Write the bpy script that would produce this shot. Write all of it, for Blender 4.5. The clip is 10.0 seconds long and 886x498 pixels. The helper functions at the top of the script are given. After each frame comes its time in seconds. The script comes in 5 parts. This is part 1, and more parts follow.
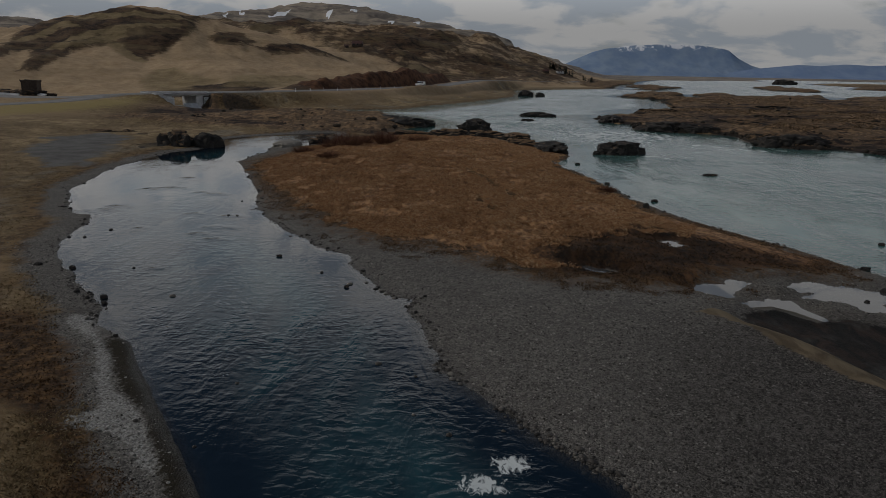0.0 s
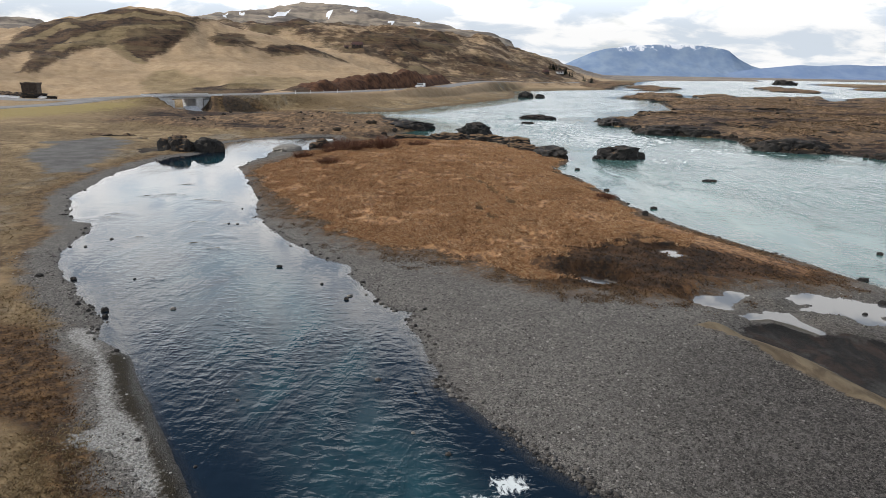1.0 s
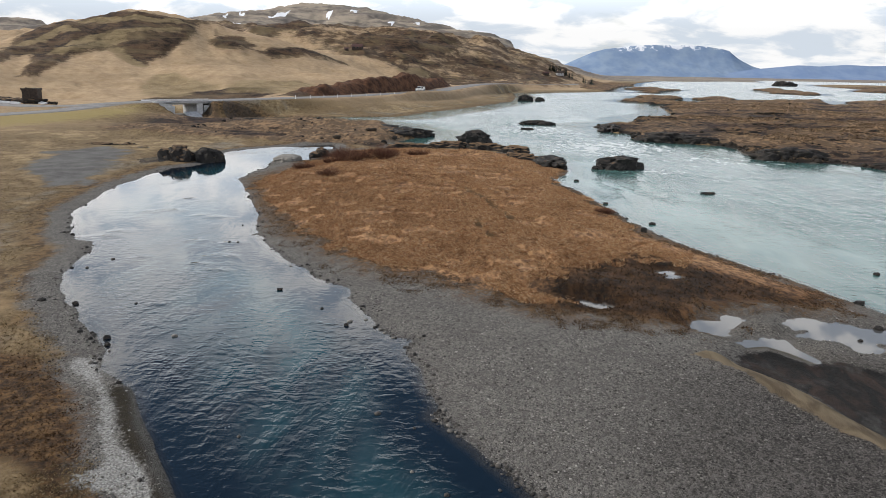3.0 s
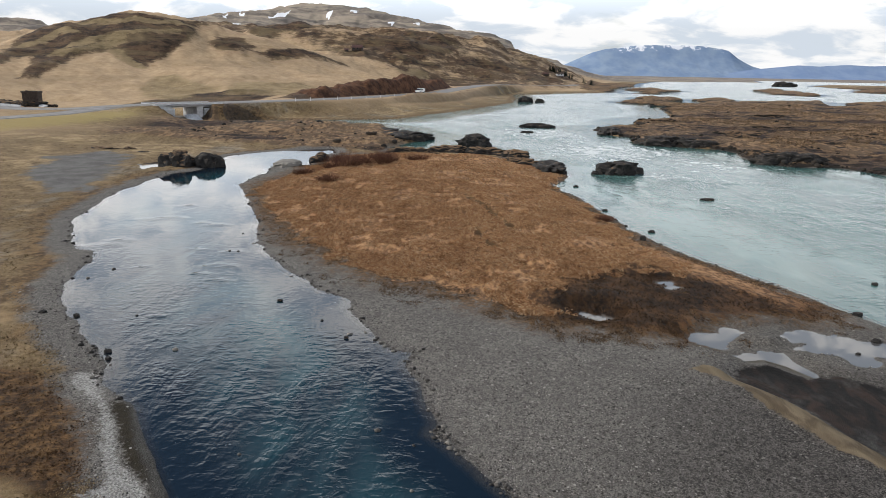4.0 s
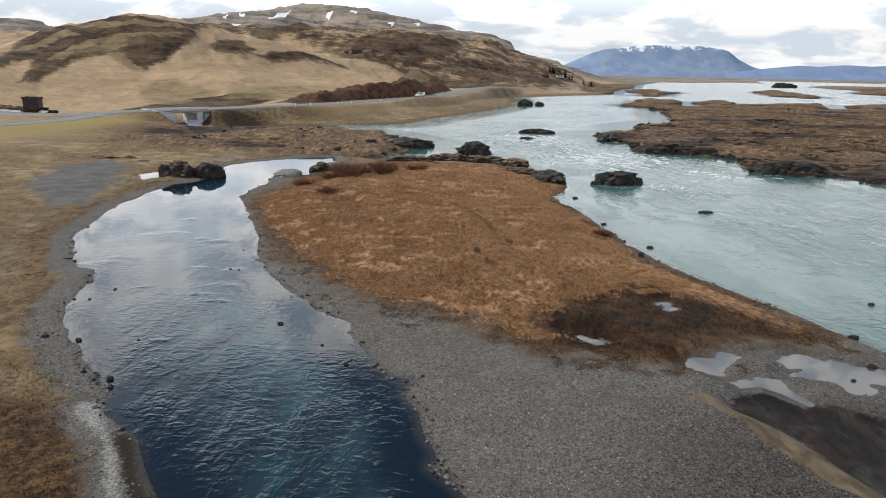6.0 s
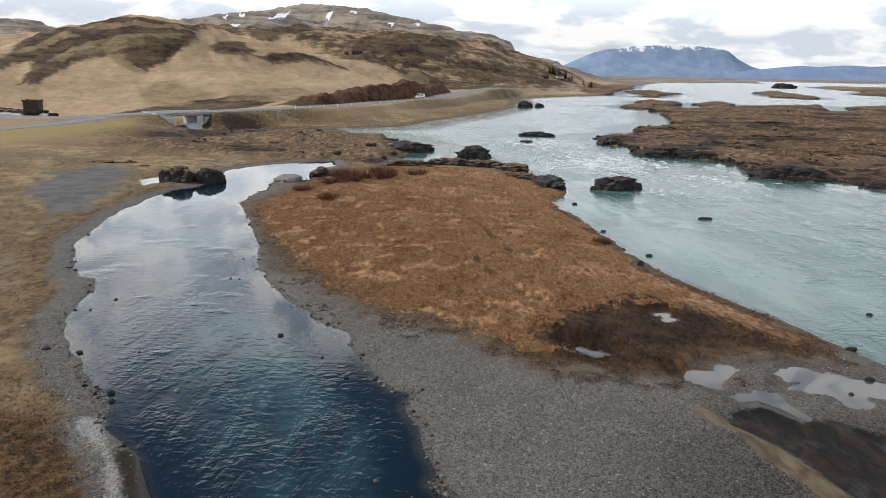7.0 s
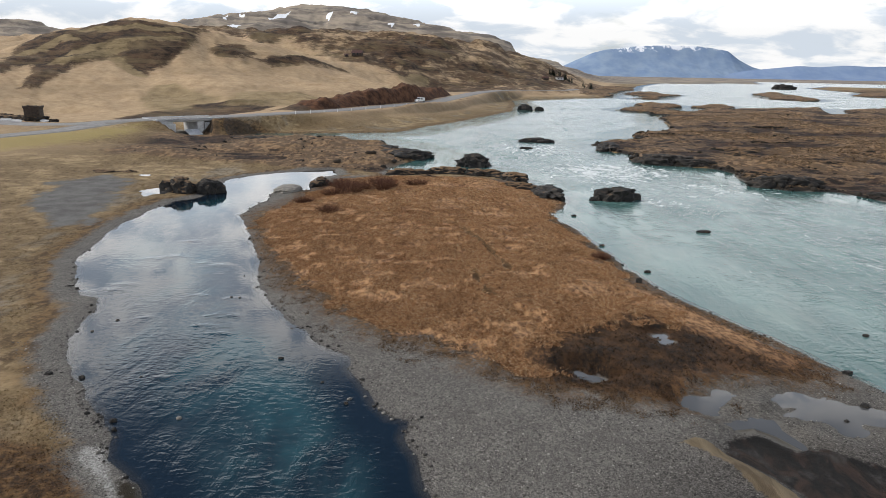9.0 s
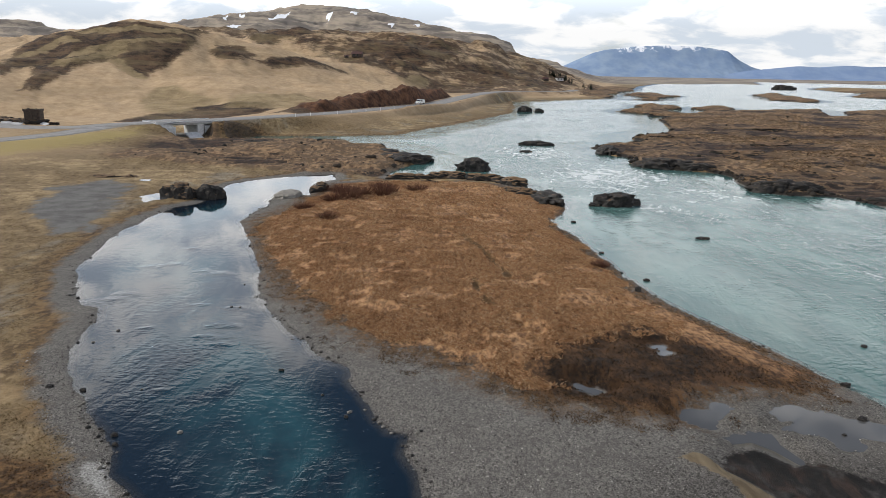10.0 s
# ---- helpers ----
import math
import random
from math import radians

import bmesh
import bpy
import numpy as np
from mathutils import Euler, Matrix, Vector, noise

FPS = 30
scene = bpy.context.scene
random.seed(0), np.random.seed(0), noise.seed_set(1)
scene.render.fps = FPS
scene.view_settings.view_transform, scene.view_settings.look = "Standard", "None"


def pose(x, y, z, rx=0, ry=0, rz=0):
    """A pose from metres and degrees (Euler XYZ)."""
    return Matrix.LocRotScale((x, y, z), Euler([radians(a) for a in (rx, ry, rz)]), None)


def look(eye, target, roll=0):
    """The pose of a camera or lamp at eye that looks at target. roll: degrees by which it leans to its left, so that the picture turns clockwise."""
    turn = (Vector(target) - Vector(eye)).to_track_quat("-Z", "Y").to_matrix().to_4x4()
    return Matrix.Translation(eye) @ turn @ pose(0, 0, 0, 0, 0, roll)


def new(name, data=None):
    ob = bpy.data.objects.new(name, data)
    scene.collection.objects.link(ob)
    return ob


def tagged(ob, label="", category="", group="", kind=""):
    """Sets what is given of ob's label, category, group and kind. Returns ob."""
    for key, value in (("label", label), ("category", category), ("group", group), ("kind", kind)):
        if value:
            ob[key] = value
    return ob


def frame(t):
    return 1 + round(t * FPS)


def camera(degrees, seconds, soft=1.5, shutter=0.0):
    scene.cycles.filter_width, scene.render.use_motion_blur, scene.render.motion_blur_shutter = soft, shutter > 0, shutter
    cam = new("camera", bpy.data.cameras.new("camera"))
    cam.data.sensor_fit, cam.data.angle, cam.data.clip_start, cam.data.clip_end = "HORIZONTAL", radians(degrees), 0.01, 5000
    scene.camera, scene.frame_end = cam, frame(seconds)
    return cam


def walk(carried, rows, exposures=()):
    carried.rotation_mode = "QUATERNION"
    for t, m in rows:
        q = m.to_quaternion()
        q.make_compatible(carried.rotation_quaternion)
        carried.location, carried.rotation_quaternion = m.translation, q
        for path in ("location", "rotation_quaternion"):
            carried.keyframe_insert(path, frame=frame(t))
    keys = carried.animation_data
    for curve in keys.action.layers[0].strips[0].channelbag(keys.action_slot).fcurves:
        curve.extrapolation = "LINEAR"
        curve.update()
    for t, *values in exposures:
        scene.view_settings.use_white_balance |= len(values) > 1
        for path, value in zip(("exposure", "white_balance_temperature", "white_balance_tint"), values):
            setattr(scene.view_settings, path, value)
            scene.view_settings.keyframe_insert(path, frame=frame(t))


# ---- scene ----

# ---------------------------------------------------------------- camera
cam = camera(64.0, 10.0, soft=0.6)
TILT, LEAN = 14.1, 1.02
HEIGHTS = [(0, 9.96), (0.5, 10.268), (1, 10.554), (1.5, 10.874), (2, 11.184), (2.5, 11.512), (4, 12.492), (4.5, 12.808), (5, 13.147),
           (5.5, 13.476), (7, 14.491), (7.5, 14.83), (8, 15.194), (8.5, 15.524), (9, 15.876), (9.5, 16.237), (10, 16.593)]
walk(cam, [(t, pose(0.0105 * t, 0.0155 * t, z, 90 - TILT, 0, 0) @ pose(0, 0, 0, 0, 0, LEAN)) for t, z in HEIGHTS],
     [(0, -1.8), (0.3, -0.9), (0.6, -0.3), (0.9, 0.0), (10, 0.0)])

# ---------------------------------------------------------------- light
SUN_ELEVATION, SUN_TURN = 40.0, 275.0   # degrees; turn is clockwise from the way the camera looks (+y)
world = bpy.data.worlds.new("sky")
scene.world = world
world.use_nodes = True
wt = world.node_tree
wt.nodes.clear()


class Nodes:
    """Short hand for building a node tree."""

    def __init__(self, tree):
        self.tree = tree

    def add(self, kind, **sets):
        n = self.tree.nodes.new(kind)
        for k, v in sets.items():
            setattr(n, k, v)
        return n

    def put(self, socket, value):
        if isinstance(value, bpy.types.NodeSocket):
            self.tree.links.new(value, socket)
        elif value is not None:
            if socket.type == "RGBA" and len(value) == 3:
                value = (*value, 1)
            socket.default_value = value

    def math(self, op, a, b=None, c=None, clamp=False):
        n = self.add("ShaderNodeMath", operation=op, use_clamp=clamp)
        for s, v in zip(n.inputs, (a, b, c)):
            self.put(s, v)
        return n.outputs[0]

    def vec(self, op, a, b=None):
        n = self.add("ShaderNodeVectorMath", operation=op)
        self.put(n.inputs[0], a)
        self.put(n.inputs[1], b)
        return n.outputs[0]

    def step(self, v, lo, hi, to0=0.0, to1=1.0):
        n = self.add("ShaderNodeMapRange", interpolation_type="SMOOTHSTEP")
        for s, x in zip(n.inputs, (v, lo, hi, to0, to1)):
            self.put(s, x)
        return n.outputs[0]

    def mix(self, f, a, b, blend="MIX"):
        n = self.add("ShaderNodeMix", data_type="RGBA", blend_type=blend)
        self.put(n.inputs[0], f)
        self.put(n.inputs[6], a)
        self.put(n.inputs[7], b)
        return n.outputs[2]

    def noise(self, at, scale, detail=4.0, rough=0.55, lump=0.0):
        n = self.add("ShaderNodeTexNoise")
        for k, v in (("Vector", at), ("Scale", scale), ("Detail", detail), ("Roughness", rough), ("Distortion", lump)):
            self.put(n.inputs[k], v)
        return n.outputs["Fac"]

    def cells(self, at, scale, feature="F1", out="Color"):
        n = self.add("ShaderNodeTexVoronoi", feature=feature)
        self.put(n.inputs["Vector"], at)
        self.put(n.inputs["Scale"], scale)
        return n.outputs[out]

    def scaled(self, at, x, y, z):
        return self.vec("MULTIPLY", at, (x, y, z))

    def attr(self, name):
        return self.add("ShaderNodeAttribute", attribute_name=name).outputs["Fac"]

    def bump(self, height, strength=1.0, distance=0.05, normal=None):
        n = self.add("ShaderNodeBump")
        n.inputs["Strength"].default_value = strength
        n.inputs["Distance"].default_value = distance
        self.put(n.inputs["Height"], height)
        if normal is not None:
            self.put(n.inputs["Normal"], normal)
        return n.outputs[0]


w = Nodes(wt)
sky = w.add("ShaderNodeTexSky", sky_type="NISHITA", sun_disc=False, sun_elevation=radians(SUN_ELEVATION), sun_rotation=radians(SUN_TURN), altitude=50.0)
way = w.add("ShaderNodeTexCoord").outputs["Generated"]
split = w.add("ShaderNodeSeparateXYZ")
w.put(split.inputs[0], way)
up = w.math("MAXIMUM", split.outputs[2], 0.0)
flat = w.math("ADD", up, 0.26)
sheet = w.add("ShaderNodeCombineXYZ")
w.put(sheet.inputs[0], w.math("DIVIDE", split.outputs[0], flat))
w.put(sheet.inputs[1], w.math("DIVIDE", split.outputs[1], flat))
puffs = w.noise(sheet.outputs[0], 2.2, 8.0, 0.6, 0.3)
banks = w.noise(sheet.outputs[0], 0.55, 4.0, 0.5)
cover = w.math("ADD", w.math("ADD", w.math("MULTIPLY", puffs, 0.7), w.math("MULTIPLY", banks, 0.5)), w.step(up, 0.30, 0.52, 0.22, -0.28))
cover = w.step(cover, 0.47, 0.74)
inner = w.mix(w.step(up, 0.10, 0.17), w.noise(sheet.outputs[0], 2.8, 6.0, 0.55, 0.3), w.noise(sheet.outputs[0], 8.0, 7.0, 0.6, 0.6))
cloud = w.mix(w.step(inner, 0.42, 0.55), w.mix(w.step(up, 0.14, 0.26), (0.71, 0.785, 0.875), (0.48, 0.55, 0.65)), (1.06, 1.06, 1.06))
glow = w.step(up, 0.05, 0.16, 0.92, 2.0)
cloud = w.mix(1.0, cloud, glow, "MULTIPLY")
blue = w.mix(1.0, sky.outputs[0], (0.085, 0.085, 0.085), "MULTIPLY")
shade = w.add("ShaderNodeBackground")
w.put(shade.inputs["Color"], w.mix(cover, blue, cloud))
shade.inputs["Strength"].default_value = 1.0
w.put(w.add("ShaderNodeOutputWorld").inputs["Surface"], shade.outputs[0])

sun = new("sun", bpy.data.lights.new("sun", "SUN"))
sun.data.energy, sun.data.angle, sun.data.color = 3.15, radians(5), (1.0, 0.95, 0.87)
el, az = radians(SUN_ELEVATION), radians(SUN_TURN)
sun_way = Vector((math.sin(az) * math.cos(el), math.cos(az) * math.cos(el), math.sin(el)))
sun.matrix_world = look(sun_way * 300, (0, 0, 0))

# ---------------------------------------------------------------- the plan, in metres
STREAM = [(2, -80), (2, -20), (0, 0), (-3, 9), (-6.3, 15.8), (-7.3, 17.1), (-8.3, 18.6), (-9.9, 21.5), (-11.4, 24.2), (-12.4, 25.3), (-13.7, 26.5),
          (-14.3, 28.3), (-15.6, 30.1), (-17.4, 32.0), (-18.4, 33.8), (-19.7, 35.1), (-20.6, 36.9), (-21.9, 39.7), (-22.6, 42.5),
          (-22.9, 44.6), (-24.0, 47.5), (-25.7, 48.0), (-27.0, 49.9), (-28.4, 53.4), (-30.1, 56.5), (-31.5, 62.0), (-32.7, 68.7),
          (-33.0, 73.9), (-32.7, 80.1), (-32.3, 84.3), (-30.8, 86.7), (-29.5, 91.7), (-31.1, 98.4), (-31.2, 102.4), (-28.6, 106.6),
          (-25.1, 109.9), (-22.1, 112.8), (-18.1, 114.6)]
STREAM += [(-16.9, 109.1), (-18.9, 104.9), (-18.1, 95.1), (-19.8, 94.9), (-21.9, 95.6), (-22.7, 92.4), (-21.9, 86.4), (-22.4, 81.7), (-22.5, 77.2),
           (-20.0, 70.9), (-18.9, 67.3), (-17.5, 64.1), (-15.9, 59.2), (-15.1, 55.8), (-14.2, 52.0), (-12.1, 47.5), (-9.8, 43.2),
           (-8.4, 41.8), (-7.4, 40.0), (-5.2, 37.6), (-4.9, 36.1), (-4.0, 34.4), (-2.9, 31.6), (-2.3, 30.5), (-1.3, 30.2),
           (-1.5, 28.6), (-0.8, 27.0), (-0.4, 24.7), (0.0, 23.7), (-0.2, 22.8), (0.4, 21.9), (1.3, 20.5), (2.1, 19.3), (2.8, 18.0),
           (3.4, 17.2), (4.4, 15.8), (7, 9), (11, 0), (15, -20), (15, -80)]
RIVER = [(-8.4, 110.8), (-4.1, 112.5), (1.4, 113.8), (5.8, 111.9), (10.1, 110.0), (13.3, 103.3), (15.4, 95.4), (15.6, 90.0), (14.7, 84.4), (12.4, 80.8),
         (12.9, 76.3), (14.0, 72.3), (14.9, 65.3), (15.4, 58.6), (16.3, 54.6), (16.8, 51.7), (17.7, 49.1), (18.6, 47.0), (19.5, 44.4),
         (20.2, 42.5), (21.1, 41.3), (21.7, 39.6), (22.0, 38.4), (22.5, 36.9), (22.9, 35.4), (23.4, 33.5), (25, 30), (32, 20), (46, 0),
         (52, -80), (3000, -80), (3000, 900), (2000, 1450), (1500, 1750), (1250, 1980), (1000, 2080), (860, 2300)]
RIVER += [(899, 2127), (697, 1649), (615, 1802), (420, 1504), (317, 1217), (240.5, 980), (175.7, 763), (139.9, 628), (109.2, 498), (59.8, 447),
          (37.6, 413), (34.2, 353), (27.8, 303), (15.0, 263), (2.3, 227), (-4.5, 212), (-12.8, 187.3), (-33.7, 180), (-53.8, 176), (-52, 170.2),
          (-46, 173), (-33.1, 169.5), (-24.8, 168.3), (-18.7, 161.5), (-13.2, 156.3), (-10.0, 145.9), (-5.7, 140.6), (-3.8, 132.8), (-9.0, 118.4)]
HEATH_ISLE = [(33.6, 164.3), (33.2, 152.7), (37.4, 145.2), (35.6, 135.8), (37.6, 129.6), (42.0, 127.1), (46.5, 125.5), (48.9, 119.0), (46.9, 112.5),
              (46.5, 104.3), (49.9, 100.8), (53.3, 101.1), (56.2, 100.5), (57.5, 97.0), (58.8, 93.0), (75, 68), (120, 30), (220, 10), (430, 80),
              (500, 300), (420, 420), (233.1, 382.7), (198.1, 361.1), (180.7, 324.2), (171.7, 321.6), (195.9, 376.0), (157.3, 358.1),
              (121.8, 337.0), (95.6, 303.6), (81.3, 274.7), (71.8, 228.9), (65.8, 212.7), (56.0, 201.2), (49.6, 191.3), (49.2, 176.2), (38.2, 170.1)]
BARS = [[(80, 320), (105, 383), (122, 389), (104, 324), (90, 310)],
        [(141, 579), (177, 666), (184, 575), (151, 520)],
        [(125, 480), (148, 513), (137, 471)],
        [(86, 297), (98, 314), (95, 286)],
        [(111, 402), (123, 420), (118, 386)],
        [(125, 362), (148, 396), (150, 371), (125, 338)],
        [(272, 639), (334, 746), (292, 621), (273, 526), (245, 488), (236, 513)],
        [(102, 522), (114, 516), (138, 615), (195, 764), (262, 1000), (392, 1362), (456, 1369), (622, 1613), (640, 1482), (1071, 2579), (900, 3000), (493, 1913), (200, 1000), (110, 600)],
        [(533.8, 1068.2), (685.9, 1299.2), (730.7, 1209.5), (900, 900), (600, 500), (368.0, 606.8), (370.9, 661.3), (471.1, 818.3), (476.7, 888.3)]]
MEADOW = [(-19.3, 74.1), (-19.8, 77.8), (-18.4, 83.0), (-17.2, 91.1), (-15.2, 102.5), (-7.9, 106.3), (5.4, 106), (12.3, 98.5), (14.2, 87.0), (12.0, 77),
          (13.2, 69.3), (14.2, 58.0), (14.9, 52.3), (16.1, 49.4), (17.0, 47.6), (17.9, 45.3), (18.7, 43.6), (19.5, 41.3), (20.3, 39.2), (21.0, 38.2),
          (19.5, 36.1), (17.2, 36.8), (12.8, 35.8), (11.5, 33.0), (8.5, 33.7), (6.4, 34.6), (5.0, 34.9), (3.3, 36.8), (0.5, 39.3), (-3.5, 42.1),
          (-6.6, 46.4), (-10.5, 51.6), (-15.0, 60.9)]
PEAT = [(5.8, 37.6), (8.0, 40.1), (10.3, 41.7), (13.3, 44.1), (14.0, 42.7), (14.9, 42.0), (17.1, 39.5), (19.0, 37.2), (19.6, 36.3), (17.0, 36.3), (12.8, 35.6),
        (11.5, 33.0), (8.5, 33.5), (6.4, 34.2)]
SILT = [(12.4, 28.0), (13.1, 28.7), (14.2, 29.0), (15.8, 28.6), (17.1, 27.5), (18.3, 26.8), (20.6, 25.6), (24, 18), (19, 12), (15.4, 19.4), (14.8, 21.2), (14.3, 23.1),
        (14.0, 24.5), (13.6, 25.4), (12.9, 26.4), (12.3, 27.2)]
SAND = [(10.5, 27.9), (11.3, 28.3), (11.8, 28.0), (12.3, 27.2), (12.9, 26.4), (13.4, 25.4), (13.9, 24.0), (14.4, 22.4), (14.9, 21.3), (16, 18.7), (18, 14), (16.6, 13.5), (14.7, 18.6),
        (14.1, 20.4), (13.1, 21.9), (12.5, 24.1), (11.8, 26.4), (10.9, 27.6)]
MUD = [(-47.6, 79.0), (-52.2, 94.7), (-47.6, 101.4), (-43.4, 98.2), (-40.2, 89.2), (-38.4, 79.9), (-35.3, 70), (-38.3, 67.6)]
# places where the stream wells up over stones: x, y, size
BOILS = [(-23.9, 49.4, 1.6), (-23.5, 50.8, 1.4), (-24.6, 58.3, 1.2), (-22.9, 59.1, 1.3), (-19.9, 57.2, 1.1), (-18.3, 56.6, 1.3), (-19.1, 43.7, 0.9), (-15.0, 42.4, 0.9), (-14.4, 44.5, 1.2), (-13.7, 44.2, 0.9), (-13.5, 41.1, 0.9), (-23.5, 64.7, 1.0), (-25.4, 48.6, 1.0), (-14.5, 48.0, 1.2), (-14.5, 34.6, 0.8), (-17.2, 48.5, 0.8)]
SPIT = [(-75, 108), (0, 108), (0, 190), (-75, 190)]
# puddles: level, outline
PUDDLES = [(0.06, [(12.0, 32.3), (12.5, 33.1), (13.6, 33.4), (14.1, 34.1), (14.9, 33.9), (15.0, 33.4), (14.3, 32.7), (13.5, 31.7), (13.7, 31.2), (13.1, 31.1), (12.5, 31.5), (12.1, 31.8)]),
           (0.05, [(17.0, 33.7), (17.9, 34.1), (19.1, 33.6), (20.1, 32.9), (21.0, 32.3), (21.9, 31.7), (21.1, 30.4), (20.1, 30.7), (19.4, 29.6), (18.7, 29.8), (17.9, 30.8), (16.5, 31.2), (17.2, 31.9), (16.9, 32.8)]),
           (0.05, [(13.6, 30.5), (14.5, 30.7), (15.1, 31.0), (15.8, 30.7), (15.8, 29.7), (16.2, 28.4), (15.8, 28.4), (15.3, 29.4), (14.7, 30.0), (13.8, 29.8)]),
           (0.30, [(13.1, 41.1), (13.8, 41.5), (14.1, 40.6), (13.9, 39.9), (13.3, 39.9)]),
           (0.12, [(7.3, 36.2), (8.0, 35.7), (8.7, 35.1), (8.2, 34.7), (7.4, 35.3)]),
           (0.30, [(-38.7, 89.9), (-38.0, 91.7), (-36.9, 93.1), (-35.1, 88.6), (-36.9, 86.4)]),
           (0.50, [(-45.2, 102.4), (-42.8, 102.7), (-42.4, 101.1)])]
ROAD = [(-260, 190, 3.0), (-180, 182, 3.0), (-115, 170, 2.9), (-100, 163, 2.8), (-91, 160.5, 2.8), (-83, 161, 3.0), (-76, 164, 3.5), (-66, 168.4, 4.0), (-58, 176, 4.0),
        (-44.3, 196.4, 4.0), (-31.9, 216.7, 4.0), (-17.4, 252.7, 4.0), (-4, 284.4, 4.2), (6, 325, 5.0), (14, 360, 5.5), (26.4, 417, 5.3), (43, 470, 4.6), (68, 505, 4), (92, 545, 3.5), (106, 595, 3.5)]
BRANCH = [(-120, 95, 2), (-88.3, 131.7, 2.3), (-85.2, 136.8, 2.4), (-80.2, 147.8, 2.6), (-77.5, 156, 3.0), (-74, 163, 3.5)]
# crests: (x, y, height), half width, in front of the hills
CRESTS = [(100, [(-300, 300, 6), (-234, 320, 10), (-217, 330, 14), (-207, 340, 19.5), (-196, 350, 26.5), (-181, 370, 34.5), (-159, 380, 39), (-133, 395, 35.5), (-110, 400, 28), (-83, 400, 23), (-50, 380, 17), (-23, 330, 10)]),
          (280, [(-420, 560, 30), (-184, 650, 46), (-145, 700, 51), (-98, 750, 52), (-55, 800, 50), (-7, 850, 49), (34, 900, 39), (85, 1000, 27), (145, 1100, 24), (233, 1200, 12)]),
          (560, [(-900, 2100, 50), (-760, 2020, 84), (-690, 2000, 120), (-640, 2000, 150), (-560, 2100, 171), (-520, 2200, 173), (-473, 2300, 190), (-359, 2350, 200), (-264, 2300, 188), (-169, 2200, 166),
                 (-17, 2100, 137), (75, 2000, 113), (152, 1900, 84), (165, 1850, 60), (249, 1900, 40), (309, 1900, 18)]),
          (420, [(-1500, 1800, 95), (-1225, 1800, 103), (-1086, 1800, 110), (-1031, 1800, 113), (-957, 1800, 84), (-880, 1850, 50)])]


COBBLE = [(-15.0, 26.4), (-13.6, 24.9), (-12.7, 24.2), (-11.6, 21.9), (-11.1, 20.8), (-10.2, 19.3), (-10.8, 18.4), (-10.6, 17.9), (-9.3, 17.8), (-8.7, 17.1), (-8.0, 16.4), (-7.0, 15.5), (-5.6, 13.0),
          (-4.9, 13.0), (-6.3, 15.6), (-7.8, 17.6), (-8.8, 19.2), (-10.1, 20.5), (-11.4, 22.9), (-12.3, 24.4), (-13.3, 26.1), (-14.1, 27.4), (-15.2, 27.3)]
WEED = [(-12.5, 24.8), (-11.7, 24.7), (-10.6, 22.8), (-9.3, 20.8), (-8.2, 19.0), (-7.3, 17.5), (-6.2, 15.7), (-4.8, 13.4), (-4.0, 11.5), (-4.6, 11.5), (-5.5, 13.4), (-6.9, 15.7), (-7.8, 17.5), (-8.8, 19.3),
        (-10.1, 20.7), (-11.4, 23.1)]
VERGE = [(-88, 118), (-82, 140), (-68, 160), (-66, 152), (-70, 138), (-76, 122), (-84, 112)]
FURROWS = [[(-0.8, 74.1, 0), (1.0, 71.5, 0), (3.1, 66.6, 0), (4.4, 61.3, 0), (5.6, 55.0, 0)],
           [(2.6, 54.0, 0), (2.9, 50.3, 0), (3.5, 47.7, 0), (4.5, 44.6, 0), (5.7, 43.6, 0)]]
MOSS = [(-30, 28), (-18.2, 27.6), (-15.2, 26.4), (-12.7, 23.8), (-11.1, 20.8), (-10.2, 19.3), (-10.8, 18.4), (-10.6, 17.9), (-9.1, 17.6), (-7.9, 16.2), (-7.2, 15.5), (-5.4, 11.5), (-7.0, 11.5), (-9.4, 15.5),
        (-10.9, 17.3), (-12.3, 18.7), (-15.4, 19.9), (-30, 21)]
# heather-brown ground of the hills: the cap of the near hill and its knoll, patches below, the moor behind
LEDGES = [[(-190, 285), (-179, 294), (-195, 334), (-205, 367), (-180, 358), (-178, 364), (-166, 370), (-156, 365), (-148, 366), (-141, 369), (-134, 382), (-126, 391), (-127, 374), (-125, 375),
           (-122, 359), (-123, 342), (-125, 332), (-126, 324), (-127, 317), (-124, 301), (-130, 303), (-139, 313), (-148, 323), (-152, 308), (-154, 302), (-146, 274), (-147, 266),
           (-145, 255), (-148, 253), (-154, 266), (-157, 277), (-167, 294), (-172, 291), (-164, 268)]]
HEATHER = [[(-116, 362), (-115, 370), (-113, 379), (-106, 384), (-98, 376), (-97, 367), (-101, 356), (-106, 350), (-113, 355)],
           [(-96, 365), (-92, 376), (-86, 388), (-83, 392), (-76, 398), (-70, 406), (-62, 412), (-57, 416), (-59, 404), (-65, 396), (-74, 383), (-83, 373), (-87, 366), (-92, 369)]]
